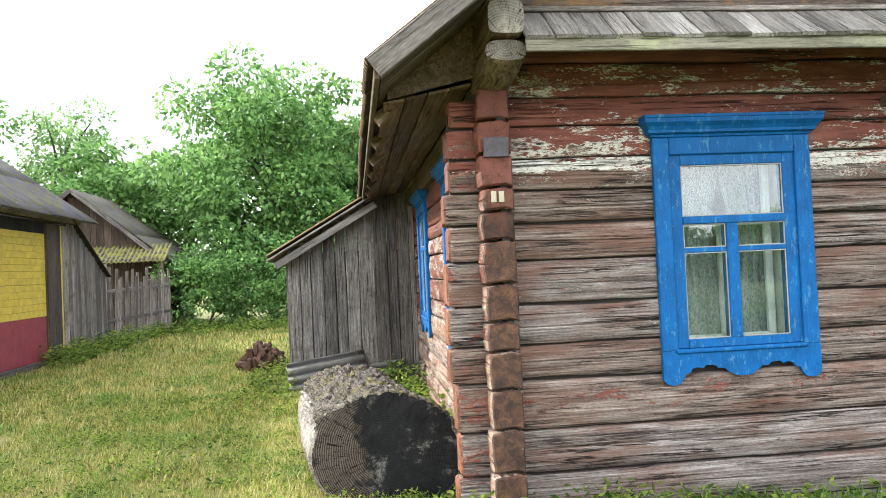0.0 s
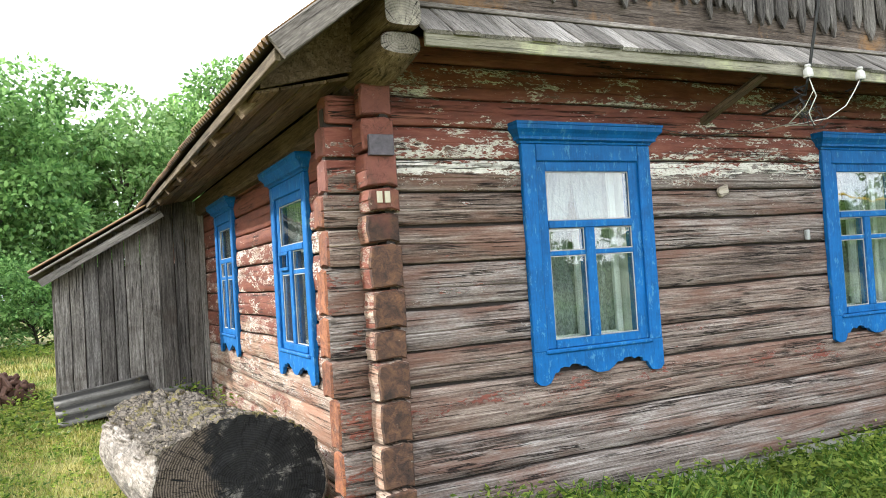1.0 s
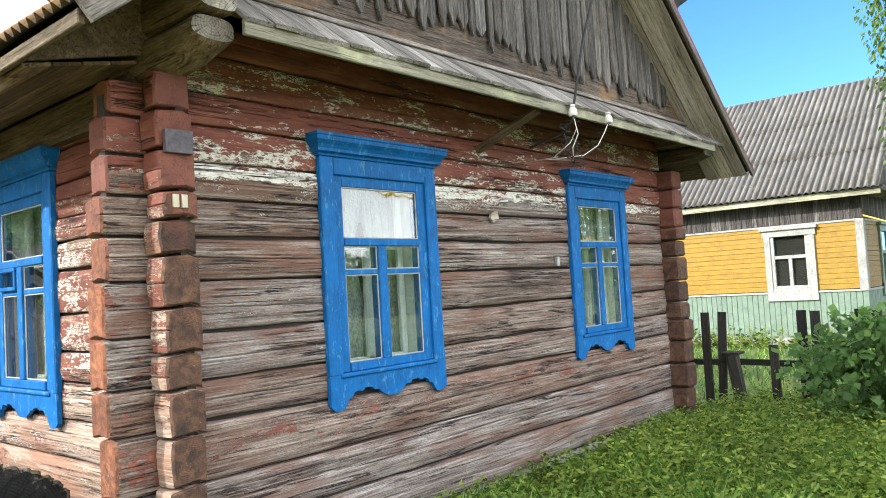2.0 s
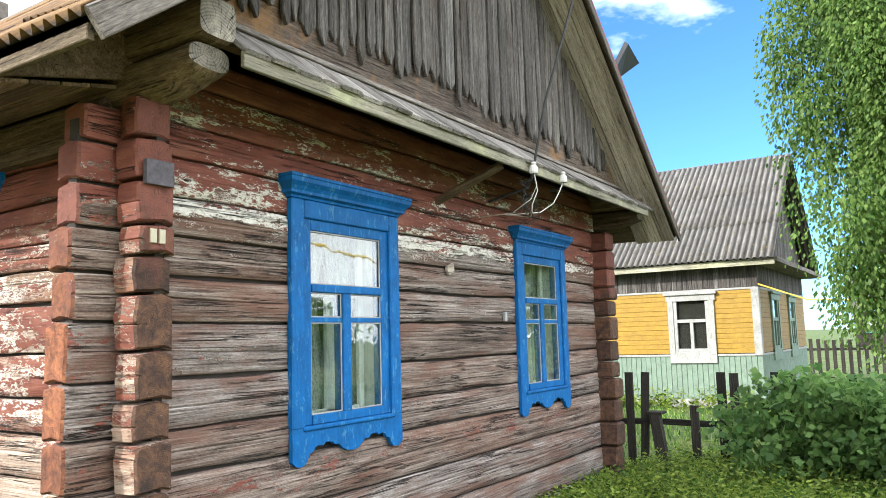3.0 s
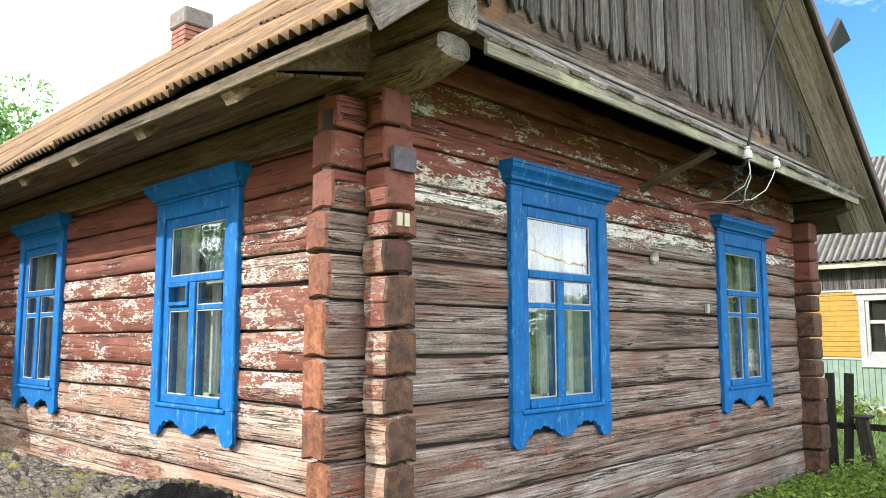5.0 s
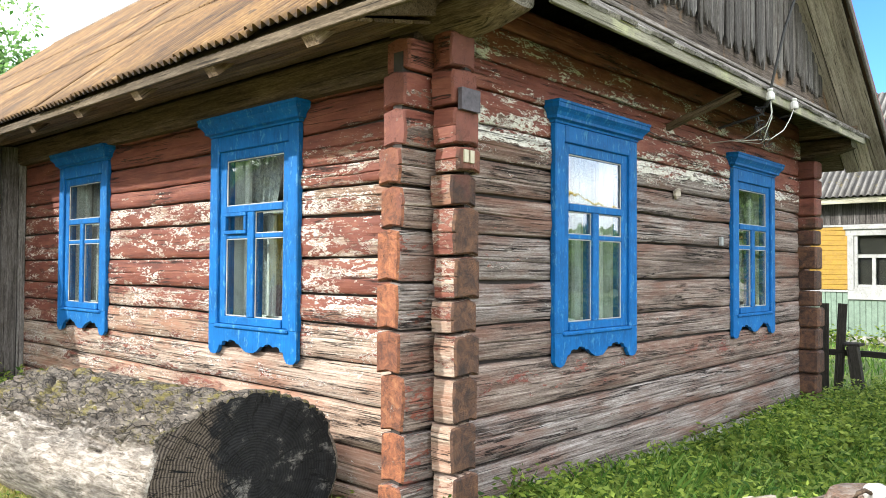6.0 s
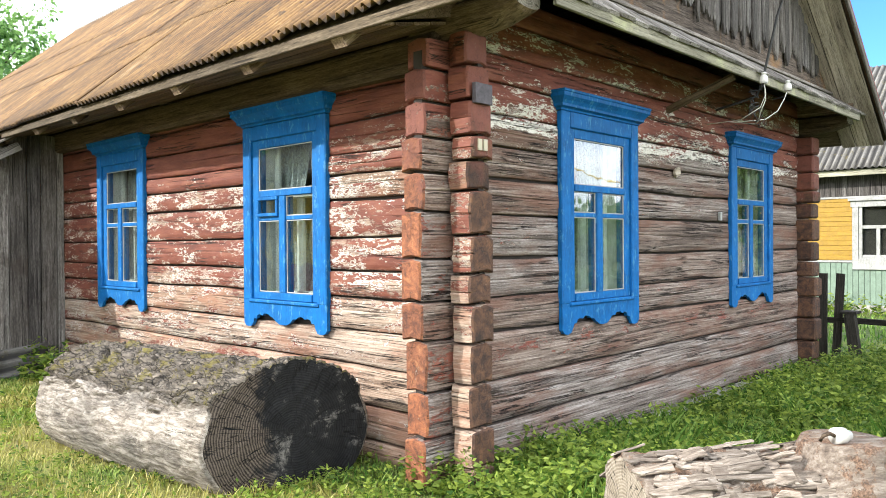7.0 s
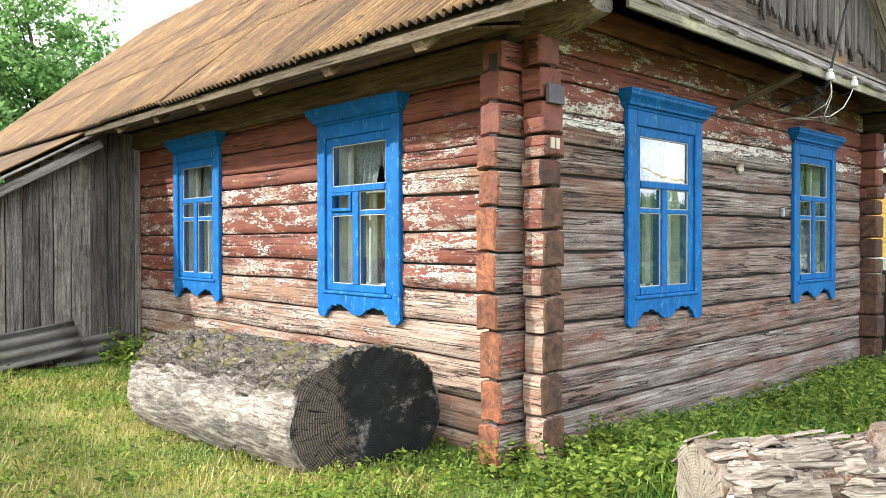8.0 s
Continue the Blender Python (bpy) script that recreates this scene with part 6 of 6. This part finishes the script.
def neighbour_window(m, mat):
    win = new("window")
    win.parent = nb
    win.matrix_local = m
    for s in (-1, 1):
        block("casing", (s * 0.43 - 0.06, -0.06, 0.98), (s * 0.43 + 0.06, 0.0, 2.28), mat, win)
        block("frame", (s * 0.335 - 0.035, -0.04, 1.05), (s * 0.335 + 0.035, 0.02, 2.12), mat, win)
    block("head", (-0.52, -0.07, 2.12), (0.52, 0.0, 2.25), mat, win)
    block("cornice", (-0.56, -0.11, 2.25), (0.56, 0.0, 2.31), mat, win)
    block("apron", (-0.49, -0.055, 0.80), (0.49, 0.0, 1.05), mat, win)
    block("transom", (-0.30, -0.04, 1.66), (0.30, 0.02, 1.73), mat, win)
    block("mullion", (-0.035, -0.04, 1.05), (0.035, 0.02, 1.66), mat, win)
    block("sash_foot", (-0.30, -0.035, 1.05), (0.30, 0.02, 1.11), mat, win)
    for x0, x1, z0, z1 in ((-0.30, -0.035, 1.11, 1.66), (0.035, 0.30, 1.11, 1.66), (-0.30, 0.30, 1.73, 2.12)):
        block("pane", (x0, -0.012, z0), (x1, -0.006, z1), mat_glass, win, bev=0)
    return win


neighbour_window(pose(NX - 0.005, 1.32, 0, 0, 0, -90), mat_old_white)
neighbour_window(pose(NX - 0.005, 5.15, 0, 0, 0, -90), mat_old_white)
neighbour_window(pose(NX + 1.75, NY - 0.005, 0), mat_mint)
neighbour_window(pose(NX + 4.05, NY - 0.005, 0), mat_mint)
nb_roof = empty("roof")
nb_roof.parent = nb
sheet_n = corrugated("slate_sheet", 1.04, 1.75, 0.13, 0.024)
slope_sheets(nb_roof, sheet_n, mat_slate, (NX + 3.1, 5.62), (NX - 0.42, 2.88), NY - 0.45, 10.0, 3, 1.04, 1.75)
slope_sheets(nb_roof, sheet_n, mat_slate, (NX + 3.1, 5.62), (NX + 6.6, 2.88), NY - 0.45, 10.0, 3, 1.04, 1.75)
board("eave_board", (NX - 0.36, NY - 0.45, 2.83), (NX - 0.36, 9.9, 2.83), (0, 0, 1), 0.12, 0.03, mat_lichen_x, nb)
block("eave_soffit", (NX - 0.33, NY - 0.4, 2.80), (NX, 9.9, 2.83), mat_dark_wood, nb)
block("skirt_roof", (NX - 0.3, NY - 0.5, 2.82), (NX + 6.5, NY + 0.02, 2.92), mat_grey_x, nb, "narrow board skirt roof")
x = NX + 0.1
while x < NX + 6.1:
    zt = 5.5 - abs(x + 0.07 - (NX + 3.1)) * 0.78
    board("gable_board", (x + 0.07, NY - 0.02, 2.9), (x + 0.07, NY - 0.02, max(3.0, zt)), (-1, 0, 0), 0.135, 0.02, mat_grey_z, nb, segs=1)
    x += 0.14
solid("gable_backing", [(NX - 0.1, NY + 0.02, 2.9), (NX + 6.3, NY + 0.02, 2.9), (NX + 3.1, NY + 0.02, 5.5), (NX - 0.1, NY + 0.08, 2.9), (NX + 6.3, NY + 0.08, 2.9), (NX + 3.1, NY + 0.08, 5.5)],
      [(0, 1, 2), (3, 4, 5), (0, 1, 4, 3), (1, 2, 5, 4), (2, 0, 3, 5)], mat_dark_wood, nb)
pipe = empty("gas_line", "thin yellow overhead line from the yellow house", "cable")
tube("line", [(NX, NY, 2.42), (NX + 0.5, -0.9, 2.05), (NX - 1.5, -2.6, 1.9), (NX - 4, -4.2, 2.3), (NX - 7, -6.5, 3.4)], 0.018, mat_gas, pipe)

# far farmhouse and its fence
fh = empty("far_farmhouse", "distant dark timber house with a grey roof and teal window", "house")
block("wall", (62.0, -6.0, 0.0), (68.0, 2.2, 2.6), mat_dark_wood, fh)
fh_roof = empty("roof")
fh_roof.parent = fh
sheet_f = corrugated("far_sheet", 1.8, 4.4, 0.18, 0.03)
slope_sheets(fh_roof, sheet_f, mat_slate, (65.0, 5.6), (61.4, 2.55), -6.5, 3.0, 1, 1.8, 4.4)
slope_sheets(fh_roof, sheet_f, mat_slate, (65.0, 5.6), (68.6, 2.55), -6.5, 3.0, 1, 1.8, 4.4)
for yy in (0.9, -2.5):
    w_ = block("window", (61.93, yy - 0.6, 1.0), (62.0, yy + 0.6, 2.15), mat_teal, fh)
    for a in (-0.48, 0.03):
        block("pane", (61.90, yy + a, 1.12), (61.935, yy + a + 0.45, 2.03), mat_putty, w_)
ff = empty("far_fence", "distant dark picket fence across the meadow", "fence")
for k in range(60):
    block("picket", (27.0, 3.5 - k * 0.24, -0.1), (27.04, 3.62 - k * 0.24, 1.1 + rng.uniform(-0.06, 0.06)), mat_dark_wood, ff, bev=0)
block("rail", (27.045, -11.0, 0.7), (27.09, 3.6, 0.78), mat_dark_wood, ff, bev=0)

# ---- dark picket fence by the corner ----
fence = empty("garden_fence", "dark old picket fence with gaps and a leaning post", "fence")
FX = 6.95
for yy, h, lean_ in ((0.55, 0.98, 0), (0.36, 0.97, 0.01), (0.10, 1.0, 0.0), (-0.07, 1.0, 0.03), (-0.66, 0.62, 0.0), (-0.98, 1.0, 0.0), (-1.12, 0.99, 0.0), (-1.55, 1.0, 0.01), (-1.72, 0.98, 0.0), (-2.1, 0.95, 0), (-2.3, 0.97, 0), (-2.7, 0.95, 0), (-2.95, 0.97, 0), (-3.3, 0.95, 0)):
    board("picket", (FX, yy + lean_, -0.15), (FX + lean_, yy - lean_, h), (0, 1, 0), 0.10, 0.022, mat_dark_wood, fence)
for z in (0.40,):
    board("rail", (FX + 0.035, 0.7, z + 0.02), (FX + 0.035, -3.4, z), (0, 0, 1), 0.07, 0.045, mat_dark_wood, fence, segs=8, wob=0.008)
board("post", (FX - 0.07, -0.33, -0.2), (FX - 0.10, -0.24, 0.52), (0, 1, 0), 0.12, 0.10, mat_dark_wood, fence)
block("post_cap", (FX - 0.20, -0.33, 0.52), (FX + 0.02, -0.14, 0.55), mat_dark_wood, fence)

# leafy vines over the fence
rs = np.random.RandomState(31)
bush = empty("vine_bush", "broad-leaved green vine bush over the fence", "bush")
p, d, cen = crown_points(rs, 190, 55, 1.15, 1.12, 0.0, 0.24)
p = p * np.array([0.75, 1.35, 1.0])
quads("leaves", leaf_quads(p, d + np.array([-0.5, -0.2, -0.3]), 0.075 * rs.uniform(0.5, 1.5, len(p)), rs, 0.95), mat_bush, bush)
for k in range(16):
    c = Vector(cen[k * 9]) * 0.9
    tube("stem", [(c.x * 0.3, c.y * 0.5, -0.1), (c.x * 0.6, c.y * 0.9, c.z * 0.6), (c.x * 0.75, c.y * 1.3, c.z)], 0.008, mat_bark, bush, "", 5)
bush.matrix_world = pose(6.45, -2.75, -0.1)
bush2 = copy_thing(bush, pose(4.9, -4.3, -0.15, 0, 0, 70))
tagged(bush2, "broad-leaved green vine bush in tall grass")

# ---- grass and weeds ----
rs = np.random.RandomState(5)


def zs(x, y):
    return np.array([ground_z(a, b) for a, b in zip(x, y)])


def keep_out(x, y):
    inside = (x > -0.03) & (x < 5.9) & (y > 0.0) & (y < 11.5)
    shed_in = (x > -1.72) & (x < 0.1) & (y > 5.97) & (y < 9.2)
    barn_in = (x < -7.0) & (y > 3) & (y < 16)
    return ~(inside | shed_in | barn_in)


def blades(n, xr, yr, hmin, hmax, wid, seed):
    rs_ = np.random.RandomState(seed)
    x, y = rs_.uniform(*xr, n), rs_.uniform(*yr, n)
    k = keep_out(x, y)
    x, y = x[k], y[k]
    tuft = np.array([0.6 * nz(a * 1.3, b * 1.3, 7.0) + 0.7 * nz(a * 4.5, b * 4.5, 2.0) for a, b in zip(x, y)]).clip(-1.1, 1.2)
    n = len(x)
    h = rs_.uniform(hmin, hmax, n) * (1.0 + 0.7 * tuft)
    a = rs_.uniform(0, 2 * np.pi, n)
    lean_ = rs_.uniform(0.1, 0.8, n) * h
    b = np.stack([x, y, zs(x, y) - 0.01], axis=1)
    s = np.stack([-np.sin(a), np.cos(a), 0 * a], axis=1) * (wid * rs_.uniform(0.6, 1.4, n))[:, None]
    t = np.stack([np.cos(a) * lean_, np.sin(a) * lean_, h], axis=1)
    mid = b + t * 0.55 + np.array([0, 0, 1]) * (h * 0.12)[:, None]
    return np.stack([b - s, b + s, mid + s * 0.7, b + t], axis=1)


grass = np.concatenate([
    blades(60000, (-4.4, 0.3), (-1.5, 6.0), 0.015, 0.085, 0.0035, 1),
    blades(50000, (-8.5, -0.2), (4.0, 12.0), 0.03, 0.10, 0.006, 2),
    blades(22000, (-8.5, 0.0), (12.0, 22.0), 0.04, 0.14, 0.011, 3),
    blades(24000, (0.0, 7.0), (-4.0, 0.0), 0.06, 0.22, 0.004, 4),
    blades(12000, (6.5, 14.5), (-5.0, 9.0), 0.04, 0.12, 0.012, 6)])
tagged(quads("grass", grass, mat_grass), "short yellow-green yard grass, longer and greener by the wall", "grass", kind="stuff")


def weeds(n, xr, yr, hmin, hmax, leaf, per, seed, keep=None):
    rs_ = np.random.RandomState(seed)
    x, y = rs_.uniform(*xr, n), rs_.uniform(*yr, n)
    k = keep_out(x, y)
    if keep is not None:
        k &= keep(x, y, rs_)
    x, y = x[k], y[k]
    h = rs_.uniform(hmin, hmax, len(x))
    z = zs(x, y)
    idx = np.repeat(np.arange(len(x)), per)
    f = rs_.uniform(0.15, 1.0, len(idx))
    a = rs_.uniform(0, 2 * np.pi, len(idx))
    c = np.stack([x[idx] + 0.02 * np.cos(a), y[idx] + 0.02 * np.sin(a), z[idx] + h[idx] * f], axis=1)
    d = np.stack([np.cos(a), np.sin(a), rs_.uniform(-0.2, 0.7, len(idx))], axis=1)
    size = leaf * rs_.uniform(0.6, 1.4, len(idx)) * (1.15 - 0.5 * f)
    return leaf_quads(c, d, size, rs_, 0.42)


weed = np.concatenate([
    weeds(5200, (0.1, 6.8), (-2.4, -0.06), 0.05, 0.25, 0.068, 12, 11, lambda x, y, r: r.uniform(0, 1, len(x)) < 0.35 + 0.65 * np.exp(y / 0.8)),
    weeds(2200, (3.5, 7.5), (-4.2, -0.3), 0.1, 0.36, 0.065, 13, 12),
    weeds(300, (-0.35, 1.0), (-0.75, 0.2), 0.06, 0.28, 0.06, 14, 13),
    weeds(230, (-1.7, -0.1), (-0.35, 0.62), 0.03, 0.15, 0.045, 11, 14),
    weeds(150, (-0.6, -0.03), (0.9, 5.9), 0.10, 0.45, 0.085, 12, 15),
    weeds(1500, (-4.2, -0.3), (-1.0, 6.0), 0.015, 0.10, 0.04, 9, 16, lambda x, y, r: np.array([nz(a * 1.1, b * 1.1, 2.0) for a, b in zip(x, y)]) > -0.12),
    weeds(2400, (-7.5, -0.4), (4.0, 14.0), 0.02, 0.11, 0.05, 8, 17, lambda x, y, r: np.array([nz(a * 0.8, b * 0.8, 4.0) for a, b in zip(x, y)]) > 0.05),
    weeds(2600, (-4.4, -0.9), (-1.2, 6.5), 0.03, 0.13, 0.055, 9, 23, lambda x, y, r: np.array([nz(a * 1.9, b * 1.9, 9.0) for a, b in zip(x, y)]) > 0.22),
    weeds(5200, (-4.4, -0.3), (-1.6, 6.5), 0.02, 0.09, 0.034, 9, 25, lambda x, y, r: np.array([nz(a * 2.6, b * 2.6, 5.0) + 0.6 * nz(a * 7, b * 7, 1.0) for a, b in zip(x, y)]) > 0.02),
    weeds(120, (-2.6, -1.0), (-0.4, 0.5), 0.03, 0.12, 0.05, 9, 24),
    weeds(420, (-7.0, -6.2), (11.0, 19.0), 0.15, 0.5, 0.12, 10, 18),
    weeds(500, (-6.5, 0.0), (17.0, 21.0), 0.1, 0.45, 0.13, 9, 19),
    weeds(160, (-2.4, -1.5), (5.0, 8.5), 0.08, 0.3, 0.08, 10, 20),
    weeds(170, (13.6, 14.4), (0.0, 5.0), 0.1, 0.5, 0.12, 10, 22)])
tagged(quads("weeds", weed, mat_weed), "leafy green weeds and nettles along walls and logs", "weeds", kind="stuff")
